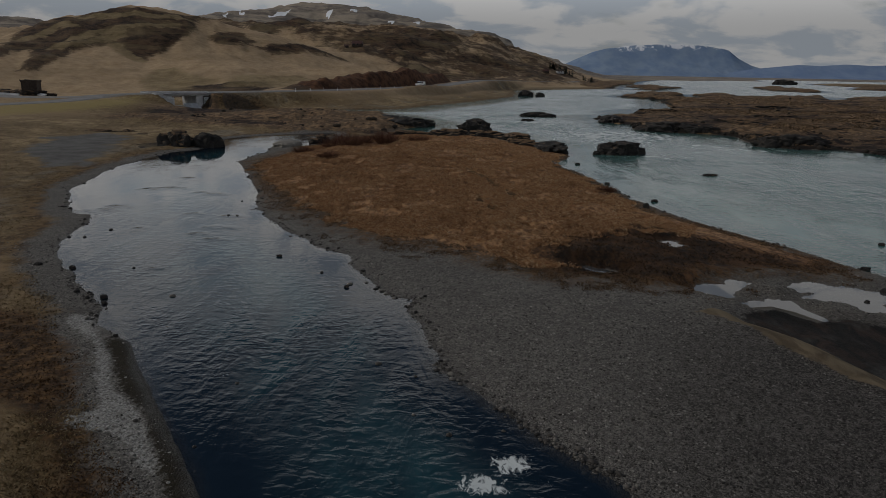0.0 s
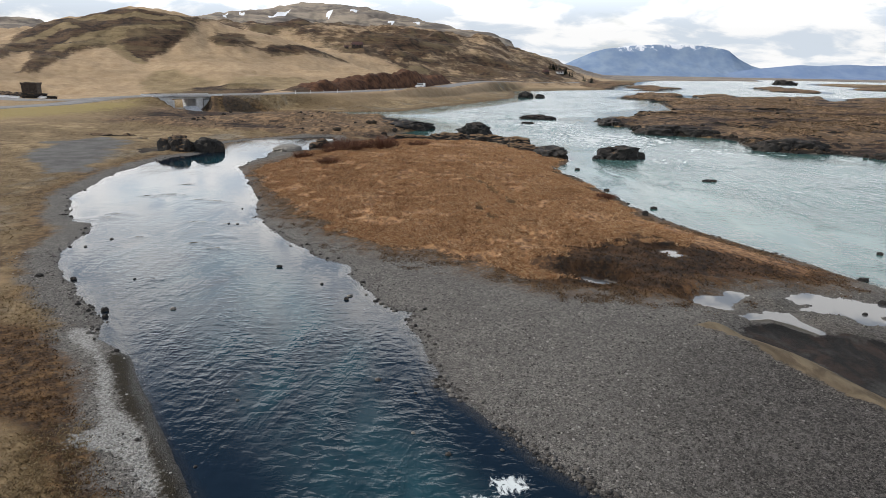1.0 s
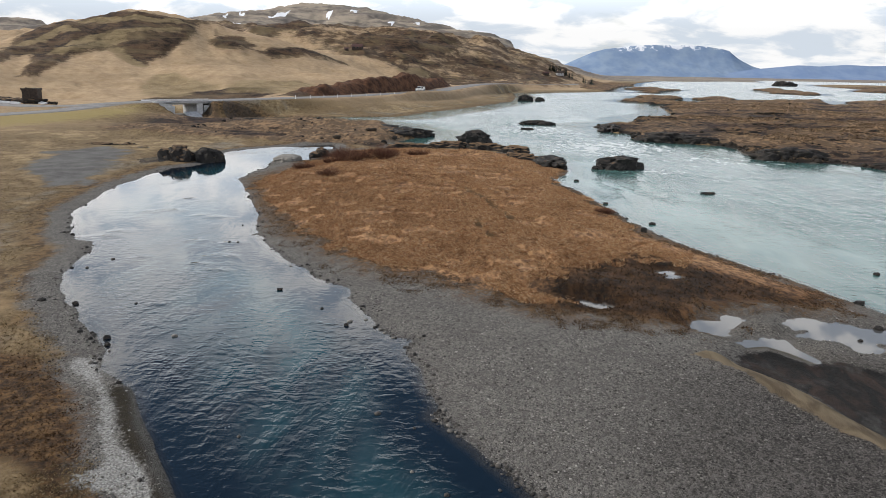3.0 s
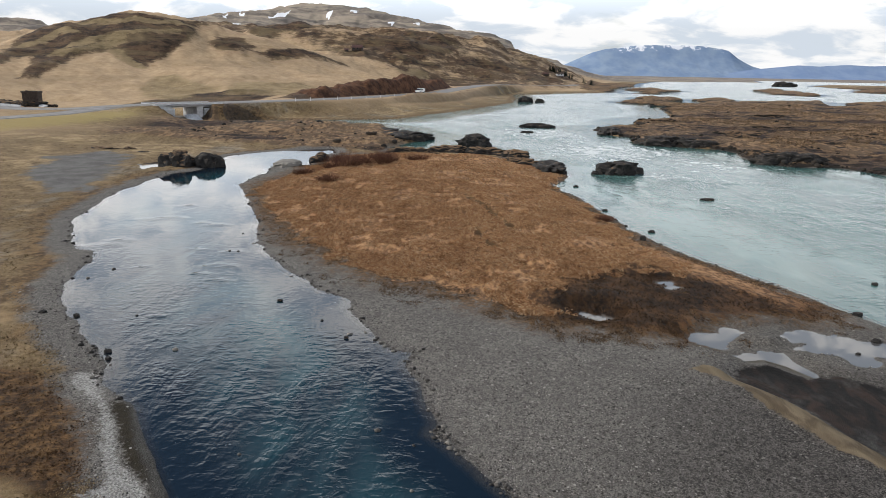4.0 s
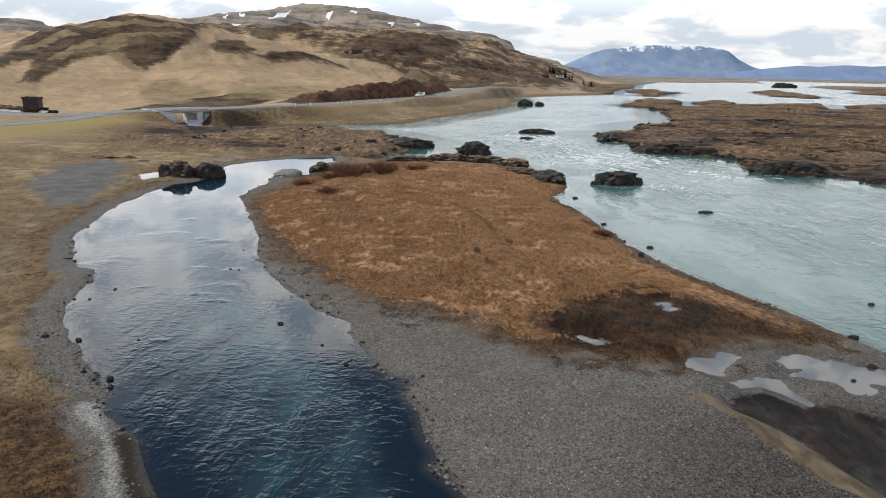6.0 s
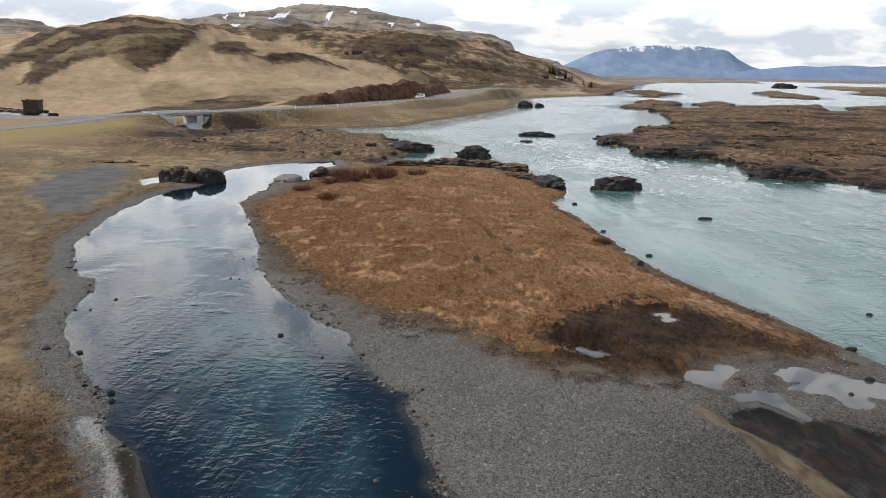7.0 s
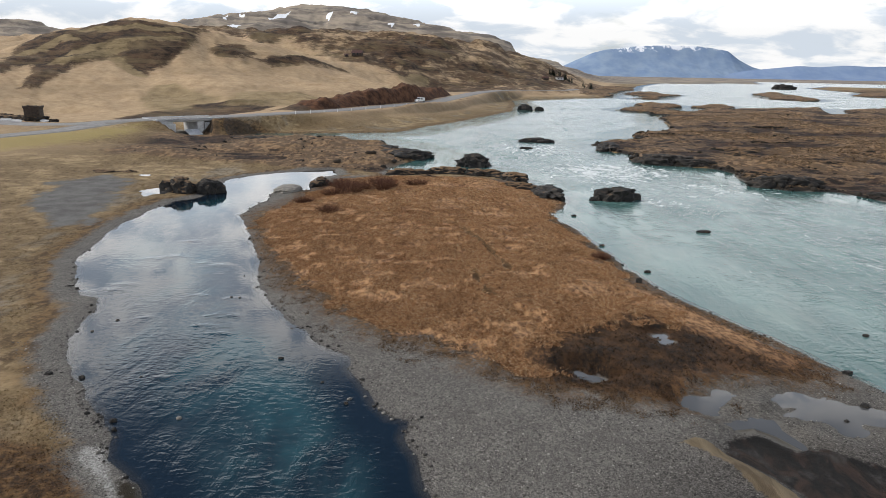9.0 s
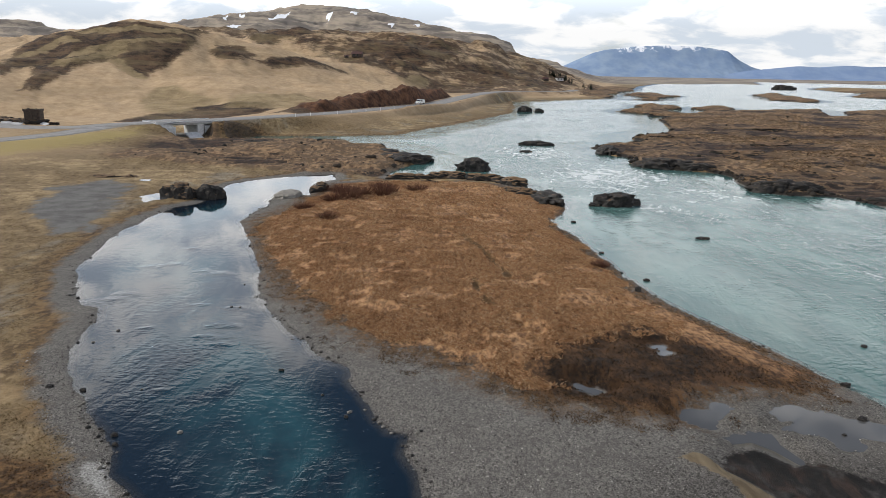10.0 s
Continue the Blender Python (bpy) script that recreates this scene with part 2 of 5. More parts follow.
SCARPS = [[(-162, 590), (-150, 605), (-119, 580), (-105, 585), (-93, 565), (-93, 542), (-116, 524), (-119, 503), (-130, 500), (-141, 526)],
          [(-110, 522), (-105, 530), (-93, 534), (-85, 528), (-93, 516), (-104, 513)],
          [(-69, 525), (-63, 545), (-58, 687), (-35, 650), (-16, 663), (0, 625), (19, 612), (4, 556), (18, 572), (-12, 521), (-35, 500), (-49, 488), (-40, 524), (-57, 526)],
          [(-42, 496), (-35, 501), (-20, 519), (-4, 522), (0, 508), (-11, 500), (-26, 488), (-36, 489)],
          [(17, 470), (23, 527), (33, 527), (36, 510), (30, 470), (22, 458)],
          [(47, 499), (61, 556), (80, 644), (95, 644), (107, 640), (69, 522)],
          [(4, 545), (18, 575), (36, 583), (68, 673), (89, 679), (49, 571), (25, 540), (11, 537)],
          [(-92, 196), (-88, 218), (-76, 240), (-60, 246), (-54, 232), (-62, 214), (-76, 196)],
          [(-52, 212), (-46, 228), (-36, 240), (-30, 236), (-34, 222), (-42, 208)]]
# olive grass: bands across the near hill's cap and broad patches at its foot
OLIVE = [[(-72, 231), (-73, 248), (-71, 260), (-55, 275), (-27, 253), (-26, 251), (-34, 232), (-39, 219), (-53, 234), (-64, 235)],
         [(-106, 255), (-110, 279), (-105, 282), (-95, 265), (-79, 249), (-78, 233), (-83, 217), (-91, 222)],
         [(-31, 446), (-22, 481), (-13, 486), (-14, 465), (-20, 440)]]
STREAKS = [[(-175, 357, 0), (-160, 356, 0), (-138, 361, 0), (-128, 372, 0)],
           [(-163, 319, 0), (-158, 332, 0), (-149, 339, 0), (-140, 344, 0), (-130, 355, 0)],
           [(-162, 302, 0), (-156, 308, 0), (-151, 328, 0), (-147, 332, 0)],
           [(-185, 319, 0), (-180, 325, 0), (-178, 340, 0), (-169, 336, 0)],
           [(-144, 319, 0), (-131, 305, 0), (-125, 300, 0)]]
MOOR = [(-420, 560), (-184, 580), (-110, 520), (-60, 470), (20, 440), (90, 520), (130, 700), (200, 1100), (0, 1300), (-300, 900)]
# old snow left in hollows of the massif
SNOW = [[(-343, 2169), (-337, 2198), (-330, 2117), (-334, 2100), (-342, 2110)],
        [(-487, 2026), (-465, 2069), (-460, 2171), (-446, 2057), (-467, 2026), (-474, 1976)],
        [(-593, 1960), (-603, 2039), (-571, 1913)],
        [(-568, 2038), (-553, 2025), (-550, 1994)],
        [(-545, 1800), (-535, 1860), (-515, 1850), (-520, 1800)],
        [(-285, 2177), (-264, 2185), (-264, 2153), (-281, 2155)],
        [(-167, 2051), (-145, 2043), (-150, 2020)],
        [(-92, 2077), (-80, 2131), (-78, 2050)]]


def sdf(px, py, loop, reach=None):
    """Signed distance to a closed outline, positive inside; further off than reach only roughly."""
    pts = np.array(loop, np.float32)
    if reach is not None:
        (x0, y0), (x1, y1) = pts.min(0), pts.max(0)
        off = np.hypot(np.maximum(np.maximum(x0 - px, px - x1), 0), np.maximum(np.maximum(y0 - py, py - y1), 0))
        out, near = -np.maximum(off, reach), off < reach
        if near.any():
            out[near] = sdf(px[near], py[near], loop)
        return out
    d2 = np.full(px.shape, 1e18, np.float32)
    inside = np.zeros(px.shape, bool)
    for (ax, ay), (bx, by) in zip(pts, np.roll(pts, -1, 0)):
        ex, ey = bx - ax, by - ay
        k = np.clip(((px - ax) * ex + (py - ay) * ey) / (ex * ex + ey * ey), 0, 1)
        d2 = np.minimum(d2, (px - ax - k * ex) ** 2 + (py - ay - k * ey) ** 2)
        if ay != by:
            inside ^= ((ay > py) != (by > py)) & (px < ex * (py - ay) / ey + ax)
    return np.where(inside, 1, -1) * np.sqrt(d2)


def along(px, py, line):
    """Distance to an open line of (x, y, z), and the line's z there."""
    d2, zz = np.full(px.shape, 1e18, np.float32), np.zeros(px.shape, np.float32)
    for (ax, ay, az_), (bx, by, bz) in zip(line, line[1:]):
        ex, ey = bx - ax, by - ay
        k = np.clip(((px - ax) * ex + (py - ay) * ey) / (ex * ex + ey * ey), 0, 1)
        d = (px - ax - k * ex) ** 2 + (py - ay - k * ey) ** 2
        zz = np.where(d < d2, az_ + k * (bz - az_), zz)
        d2 = np.minimum(d2, d)
    return np.sqrt(d2), zz


GRID = (np.random.RandomState(7).rand(256 * 256) * 2 - 1).astype(np.float32)


def bumps(px, py, size, octaves=4, gain=0.5):
    """Smooth random relief between about -1 and 1, whose largest forms are size metres wide."""
    px, py = np.asarray(px, np.float32), np.asarray(py, np.float32)
    out, a, f, total = np.zeros(px.shape, np.float32), 1.0, 1.0 / size, 0.0
    for o in range(octaves):
        x, y = px * np.float32(f) + np.float32(17.3 * o), py * np.float32(f) + np.float32(9.1 * o)
        ix, iy = np.floor(x), np.floor(y)
        fx, fy = x - ix, y - iy
        fx, fy = fx * fx * (3 - 2 * fx), fy * fy * (3 - 2 * fy)
        ix, iy = ix.astype(np.int32) & 255, iy.astype(np.int32) & 255
        jx, jy = ((ix + 1) & 255) * 256, (iy + 1) & 255
        ix *= 256
        low, high = GRID[ix + iy], GRID[ix + jy]
        low += (GRID[jx + iy] - low) * fx
        high += (GRID[jx + jy] - high) * fx
        out += np.float32(a) * (low + (high - low) * fy)
        total += a
        a, f = a * gain, f * 2.03
    return out / np.float32(total) * np.float32(1.5)


def smooth(v, lo, hi):
    k = np.clip((v - lo) / (hi - lo), 0, 1)
    return k * k * (3 - 2 * k)


def land(px, py):
    """Height of the ground and the masks of its covers at places in the plan."""
    px, py = np.asarray(px, np.float32), np.asarray(py, np.float32)
    r = np.hypot(px, py)
    ragged = bumps(px, py, 2.5, 4, 0.6) * np.clip(r / 90, 0.28, 2.5) + bumps(px, py, 30, 3) * np.clip(r / 150 - 0.8, 0, 4)
    stream = sdf(px, py, STREAM)
    river = sdf(px, py, RIVER)
    isle = sdf(px, py, HEATH_ISLE)
    river = np.minimum(river, -isle)
    bars = np.zeros(px.shape)
    for b in BARS:
        s = sdf(px, py, b, 60) + 7 * bumps(px, py, 16, 4, 0.6) * (r < 800)
        river = np.minimum(river, -s)
        bars = np.maximum(bars, smooth(s, -2, 2) * (py < 900))
    wet = np.maximum(stream, river)
    dry = -wet + ragged * 0.45
    meadow = sdf(px, py, MEADOW, 25)
    peat, silt, sand, mud = (sdf(px, py, p, 20) for p in (PEAT, SILT, SAND, MUD))
    # gentle gravel shores, firmer turf banks
    z = np.where(dry > 0, 0.32 * (1 - np.exp(-np.maximum(dry, 0) / 5)) + 0.012 * np.minimum(np.maximum(dry, 0), 60), np.maximum(dry * 0.42, -1.8))
    turf = smooth(meadow, -1.0, 6.0)
    z += turf * (0.32 + 0.18 * bumps(px, py, 9, 3))
    leftland = smooth(-px - 14 - 0.2 * py, 0, 14) * smooth(dry, 0, 7) * (py < 200)
    z += leftland * (0.15 + 0.2 * bumps(px, py, 12, 4))
    # hummocky lava ground of the heath isle and the spit
    spit = smooth(py - 108 - 0.2 * np.abs(px + 10), 0, 8) * smooth(190 - py, 0, 30) * smooth(dry, -0.5, 3) * (px < 0) * smooth(px, -75, -45)
    heath = np.clip(smooth(isle, -0.6, 1.0) + spit + bars, 0, 1)
    rough = bumps(px, py, 16, 5, 0.55)
    z += heath * np.clip(0.55 + 0.95 * rough, 0.05, 1.9) * smooth(dry, -0.2, 1.0 + 0.8 * rough)
    z += smooth(meadow, -1, 3) * smooth(py, 96, 104) * 0.25
    z += heath * smooth(dry, 0, 1.5) * (0.30 * bumps(px, py, 4.5, 4, 0.65))
    z += turf * (0.13 * bumps(px, py, 1.3, 3, 0.6) + 0.22 * bumps(px, py, 4.0, 3, 0.6))
    # old furrows in the isle's turf
    df = np.minimum(along(px, py, FURROWS[0])[0], along(px, py, FURROWS[1])[0]) + 0.25 * bumps(px, py, 1.5, 3)
    furrow = smooth(df, 0.6, 0.05) * smooth(bumps(px, py, 5, 2), -0.6, 0.1)
    z -= 0.22 * furrow
    # puddles lie in hollows
    pool = np.full(px.shape, -1e3)
    for level, loop in PUDDLES:
        s = sdf(px, py, loop, 10) + bumps(px, py, 0.8, 4, 0.65) * 0.45 + bumps(px, py, 2.2, 2) * 0.15
        near = smooth(s, -1.4, -0.2)
        z = np.where(s > -1.4, z + near * (level + 0.03 - np.clip(s + 0.2, 0, 1) * 0.25 - z), z)
        pool = np.maximum(pool, s)
    # flood bank of silt lies low
    z += smooth(silt, -1.0, 0.6) * smooth(-pool, 0.3, 1.4) * (np.minimum(z, 0.12 + 0.05 * rough) - z)
    z += smooth(sand, -0.3, 0.1) * 0.08
    # weed grows on a low shelf along the near bank
    shelf = smooth(sdf(px, py, WEED, 5), -0.25, 0.1)
    z += shelf * (np.maximum(z, 0.05 + 0.03 * bumps(px, py, 0.7, 3)) - z)
    # hills
    lift = np.zeros(px.shape, np.float32)
    crag = bumps(px, py, 60, 6, 0.55)
    for half, line in CRESTS:
        d = along(px, py, line)[0]
        top, weight = np.zeros(px.shape, np.float32), np.zeros(px.shape, np.float32)
        for (ax, ay, za), (bx, by, zb) in zip(line, line[1:]):
            for k in (0.0, 0.33, 0.67):
                q = 1 / ((px - ax - k * (bx - ax)) ** 2 + (py - ay - k * (by - ay)) ** 2 + (0.12 * half) ** 2) ** 3
                top += q * (za + k * (zb - za))
                weight += q
        top /= weight
        d = d * (1 + 0.16 * bumps(px + half, py, half * 1.1, 3)) + 0.06 * half * (1 + bumps(px, py + half, half * 0.5, 4)) * smooth(d, 0, 0.3 * half)
        form = top * np.exp(-(d / half) ** 2)
        if half == 560:   # the massif breaks off in a cliff
            form *= 1 - 0.25 * smooth(px - 0.086 * py, 0, 22)
        form *= 1 + 0.06 * crag * np.clip(d / half, 0.15, 1)
        lift = np.power(np.power(lift, 3) + np.power(np.maximum(form, 0), 3), 1 / 3)
    lift *= smooth(dry, 0, 140) * smooth(0.17 * py + 40 - px, -0.05 * py, 0.06 * py + 1)
    lift += 3.4 * np.exp(-((px + 127) / 9.5) ** 2 - ((py - 218) / 10) ** 2) + 2.5 * np.exp(-((px + 108) / 9) ** 2 - ((py - 216) / 6) ** 2)
    # road on its bank
    dr, zr = along(px, py, ROAD)
    db, zb = along(px, py, BRANCH)
    front = smooth(dry, 0, 12 + 0.09 * r)
    bank = np.maximum(zr - 0.13 * np.maximum(dr - 4, 0), zb - 0.12 * np.maximum(db - 4, 0))
    z = np.where((py > 90) & (dry > 0), np.maximum(z, bank * front), z)
    # heather grows on low rocky ledges
    heather = np.full(px.shape, -1e3)
    for loop in LEDGES + HEATHER + SCARPS:
        heather = np.maximum(heather, sdf(px, py, loop, 60))
    ledge = heather + 3.0 * bumps(px, py, 9, 4, 0.6)
    lift = lift + smooth(lift, 1.5, 6) * smooth(900 - py, 0, 300) * (1.3 * smooth(ledge, -1.5, 3) + smooth(ledge, -3, 5) * (1.4 * bumps(px * 0.6, py, 11, 4, 0.6) - 0.5))
    z = z + lift + smooth(lift, 0.3, 3) * (crag * 1.7 + 0.9 * bumps(px, py, 14, 4, 0.6) - 2.2 * np.abs(bumps(px + 0.4 * py, py * 0.35, 26, 3)) * smooth(lift, 4, 18))
    flat_ = smooth(dr, 10, 4)
    z = z + (zr - 0.12 - z) * flat_
    flat_ = smooth(db, 8, 3) * smooth(dr, 3, 8)
    z = z + (zb - 0.12 - z) * flat_
    # gully under the bridge
    dg, zg = along(px, py, [(-51.5, 158.6, 0.3), (-58.5, 165.9, 0.4), (-63.5, 171, 0.6), (-74.5, 182.6, 1.5), (-85, 191, 4)])
    z = np.where(dg < 9, np.minimum(z, zg + 1.2 * np.maximum(dg - 3.8, 0)), z)
    # raw cutting above the road
    dc, zc = along(px, py, [(-36, 226, 3), (-28, 240, 5), (-17, 265, 7.5), (-8, 290, 7.5), (0, 325, 5)])
    cut = smooth(dc, 16, 7) * (dr > 5)
    z = np.where(dr > 6, z + cut * np.maximum(0, zc - 0.6 + 1.5 * rough + 1.6 * bumps(px, py, 7, 4, 0.65) - np.maximum(z - 3, 0)) * smooth(dr, 5, 9), z)
    # plain beyond
    z += smooth(r, 900, 2500) * smooth(dry, 0, 200) * 2.0
    z += smooth(py, 380, 480) * smooth(py, 1300, 1000) * smooth(lift, 2, 8) * (3.2 * bumps(px, py * 0.8, 48, 5, 0.6) - 2.4 * np.abs(bumps(px, py * 0.5 + 90, 22, 4, 0.6)) + 0.6)
    # ledges and gullies of the higher ground
    high = smooth(py, 420, 900) * smooth(lift, 6, 30)
    z += high * (0.035 * z * bumps(px, py, 260, 6, 0.55) + 0.0035 * r * bumps(px * 0.5, py, 70, 5, 0.6))
    z += high * 0.10 * 22 * np.sin(2 * math.pi * (z + 10 * crag) / 22) * 0.9
    snow = np.full(px.shape, -1e3)
    for loop in SNOW:
        snow = np.maximum(snow, sdf(px, py, loop, 60))
    snow = smooth(snow + 5 * bumps(px, py, 25, 3, 0.6), -3, 1)
    heather = np.maximum(heather / np.clip(0.022 * r, 1, 30), np.minimum(0.08, sdf(px, py, MOOR, 200) / 30))
    olive = np.full(px.shape, -1e3)
    for loop in OLIVE:
        olive = np.maximum(olive, sdf(px, py, loop, 60) / 5 + 0.3)
    hill_face = (np.abs(px + 150) < 60) & (np.abs(py - 335) < 60)
    for line in STREAKS:
        olive[hill_face] = np.maximum(olive[hill_face], (3.4 - along(px[hill_face], py[hill_face], line)[0]) / 3)
    # mask of the bar's darker gravel: grows with x, falls with y
    dark_gravel = smooth(px - 0.55 * (py - 16) + 2.5 * bumps(px, py, 6, 4, 0.6), 0.0, 11.0) * smooth(py, 30, 26)
    massif = smooth(py - 0.25 * np.abs(px) + 120 * bumps(px, py, 300, 3), 1050, 1350)
    return z, dict(weed=sdf(px, py, WEED, 15), cobble=sdf(px, py, COBBLE, 15), verge=sdf(px, py, VERGE, 40), furrow=furrow, massif=massif, heather=heather, olive=olive, dark_gravel=dark_gravel, moss=sdf(px, py, MOSS, 25), dry=dry, meadow=meadow, peat=peat, silt=silt, sand=sand, mud=mud, heath=heath, hill=lift, cut=cut * (dr > 5), pool=pool, road=-np.minimum(dr, db + 0.6), snow=snow, rough=rough + 0.12 * spit), stream, river


def fan(rings, turns):
    """Points of a sheet made of rings round the origin."""
    rr, aa = np.meshgrid(rings, turns, indexing="ij")
    return rr * np.sin(aa), rr * np.cos(aa)


def sheet_mesh(name, px, py, pz, masks, keep=None):
    n, m = px.shape
    co = np.stack([px, py, pz], -1).reshape(-1, 3)
    i = np.arange(n * m).reshape(n, m)
    quads = np.stack([i[:-1, :-1], i[:-1, 1:], i[1:, 1:], i[1:, :-1]], -1).reshape(-1, 4)
    if keep is not None:
        ok = keep.reshape(-1)[quads].any(1)
        quads = quads[ok]
        used = np.unique(quads)
        back = np.full(n * m, -1)
        back[used] = np.arange(len(used))
        quads, co = back[quads], co[used]
        masks = {k: v.reshape(-1)[used] for k, v in masks.items()}
    me = bpy.data.meshes.new(name)
    me.vertices.add(len(co))
    me.vertices.foreach_set("co", co.astype(np.float32).ravel())
    me.loops.add(quads.size)
    me.loops.foreach_set("vertex_index", quads.astype(np.int32).ravel())
    me.polygons.add(len(quads))
    me.polygons.foreach_set("loop_start", np.arange(0, quads.size, 4, dtype=np.int32))
    me.polygons.foreach_set("use_smooth", np.ones(len(quads), bool))
    for k, v in masks.items():
        a = me.attributes.new(k, "FLOAT", "POINT")
        a.data.foreach_set("value", np.ascontiguousarray(v, dtype=np.float32).ravel())
    me.update()
    me.validate()
    return me


# ---------------------------------------------------------------- materials
def material(name):
    m = bpy.data.materials.new(name)
    m.use_nodes = True
    m.node_tree.nodes.clear()
    n = Nodes(m.node_tree)
    out = n.add("ShaderNodeOutputMaterial")
    b = n.add("ShaderNodeBsdfPrincipled")
    n.put(out.inputs["Surface"], b.outputs[0])
    at = n.add("ShaderNodeTexCoord").outputs["Object"]
    return m, n, b, at


def ground_material():
    m, n, b, at = material("ground")
    big, mid, fine = n.noise(at, 0.05, 4), n.noise(at, 0.45, 5, 0.6), n.noise(at, 4.0, 5, 0.65)
    tiny = n.noise(at, 18.0, 3, 0.7)
    A = n.attr
    wob = n.math("ADD", n.math("MULTIPLY_ADD", mid, 3.2, -1.6), n.math("MULTIPLY_ADD", fine, 1.6, -0.8))

    def zone(name, lo, hi, k=1.0):
        return n.step(n.math("MULTIPLY_ADD", wob, k, A(name)), lo, hi)

    # dry straw and browned turf
    straw = n.mix(n.step(fine, 0.25, 0.75), (0.245, 0.170, 0.080), (0.50, 0.38, 0.222))
    umber = n.mix(n.step(fine, 0.3, 0.7), (0.09, 0.058, 0.026), (0.265, 0.186, 0.094))
    tuss = n.noise(n.scaled(at, 1.0, 0.45, 1.0), 3.0, 5, 0.72, 0.3)
    russet = n.mix(n.step(n.math("ADD", n.math("MULTIPLY", tuss, 0.75), n.math("MULTIPLY", tiny, 0.25)), 0.40, 0.60), (0.12, 0.058, 0.026), (0.47, 0.27, 0.132))
    russet = n.mix(n.step(n.noise(n.scaled(at, 1.3, 0.6, 1), 0.7, 5, 0.65), 0.52, 0.8, 0.0, 0.25), russet, straw)
    russet = n.mix(n.step(n.noise(n.scaled(at, 1, 0.5, 1), 0.35, 6, 0.65), 0.46, 0.64, 0.0, 0.5), russet, n.mix(1.0, russet, (0.68, 0.57, 0.48), "MULTIPLY"))
    # gravel: rounded stones of two sizes
    stone = n.cells(at, 19.0)
    stone2 = n.cells(at, 46.0)
    grey = n.add("ShaderNodeSeparateColor")
    n.put(grey.inputs[0], stone)
    grey2 = n.add("ShaderNodeSeparateColor")
    n.put(grey2.inputs[0], stone2)
    grey3 = n.add("ShaderNodeSeparateColor")
    n.put(grey3.inputs[0], n.cells(n.scaled(at, 1, 0.6, 1), 9.0))
    g = n.math("ADD", n.math("MULTIPLY", grey.outputs[0], 0.42), n.math("ADD", n.math("MULTIPLY", grey2.outputs[1], 0.36), n.math("MULTIPLY", grey3.outputs[2], 0.22)))
    gravel = n.mix(n.step(g, 0.1, 0.95), (0.042, 0.0395, 0.0355), (0.27, 0.252, 0.227))
    gravel = n.mix(n.step(mid, 0.3, 0.75, 0.0, 0.45), gravel, (0.080, 0.073, 0.0665))
    dark_gravel = n.mix(n.step(g, 0.2, 0.95), (0.0185, 0.0165, 0.015), (0.145, 0.132, 0.12))
    gravel = n.mix(A("dark_gravel"), gravel, dark_gravel)
    # cover of the banks
    patch = n.math("ADD", n.math("MULTIPLY", big, 0.6), n.math("MULTIPLY", mid, 0.4))
    straw = n.mix(n.step(n.noise(at, 0.3, 6, 0.65), 0.42, 0.62, 0.0, 0.5), straw, n.mix(fine, (0.07, 0.045, 0.02), (0.22, 0.15, 0.07)))
    bank = n.mix(n.step(n.math("MULTIPLY_ADD", fine, 0.25, patch), 0.54, 0.66), straw, umber)
    clump = n.noise(n.scaled(at, 1, 0.45, 1), 1.7, 5, 0.7)
    bank = n.mix(n.step(clump, 0.50, 0.40, 0.0, 0.55), bank, n.mix(1.0, bank, (0.42, 0.35, 0.28), "MULTIPLY"))
    bands = n.noise(n.scaled(at, 0.5, 0.8, 4.0), 0.030, 6, 0.62, 0.8)
    spotty = n.noise(n.scaled(at, 1, 1, 2.5), 0.14, 8, 0.72, 0.3)
    broad = n.noise(at, 0.010, 4, 0.55, 0.5)
    heathy = n.math("MAXIMUM", n.math("MINIMUM", A("heather"), 0.5), -1.2)
    cover = n.math("ADD", n.math("ADD", n.math("MULTIPLY_ADD", bands, 0.9, -0.45), n.math("MULTIPLY_ADD", spotty, 1.3, -0.65)),
                   n.math("ADD", n.math("MULTIPLY", heathy, 0.75), n.math("MULTIPLY_ADD", broad, 0.7, -0.35)))
    pale = n.mix(n.step(n.math("ADD", n.math("MULTIPLY", mid, 0.5), n.math("MULTIPLY", spotty, 0.5)), 0.3, 0.7), (0.335, 0.226, 0.126), (0.53, 0.388, 0.238))
    pale = n.mix(n.step(bands, 0.46, 0.62, 0.0, 0.32), pale, n.mix(fine, (0.15, 0.10, 0.055), (0.27, 0.20, 0.115)))
    brown = n.mix(n.step(spotty, 0.36, 0.64), (0.017, 0.010, 0.0065), (0.112, 0.066, 0.035))
    brown = n.mix(n.step(n.noise(at, 0.035, 5, 0.6, 0.4), 0.52, 0.66, 0.0, 0.75), brown, n.mix(spotty, (0.075, 0.054, 0.026), (0.21, 0.155, 0.08)))
    strata = n.noise(n.scaled(at, 0.35, 0.35, 6.0), 0.07, 6, 0.6, 0.5)
    brown = n.mix(n.step(strata, 0.52, 0.64, 0.0, 0.45), brown, n.mix(spotty, (0.11, 0.078, 0.040), (0.26, 0.19, 0.105)))
    slope = n.mix(n.step(cover, -0.16, 0.16), pale, brown)
    sedge = n.math("ADD", A("olive"), n.math("ADD", n.math("MULTIPLY_ADD", spotty, 2.4, -1.2), n.math("MULTIPLY_ADD", bands, 1.4, -0.7)))
    slope = n.mix(n.step(sedge, -0.2, 0.5, 0.0, 0.75), slope, n.mix(n.step(spotty, 0.3, 0.7), (0.15, 0.107, 0.049), (0.33, 0.25, 0.135)))
    c = n.mix(n.step(A("hill"), 0.03, 0.5), bank, slope)
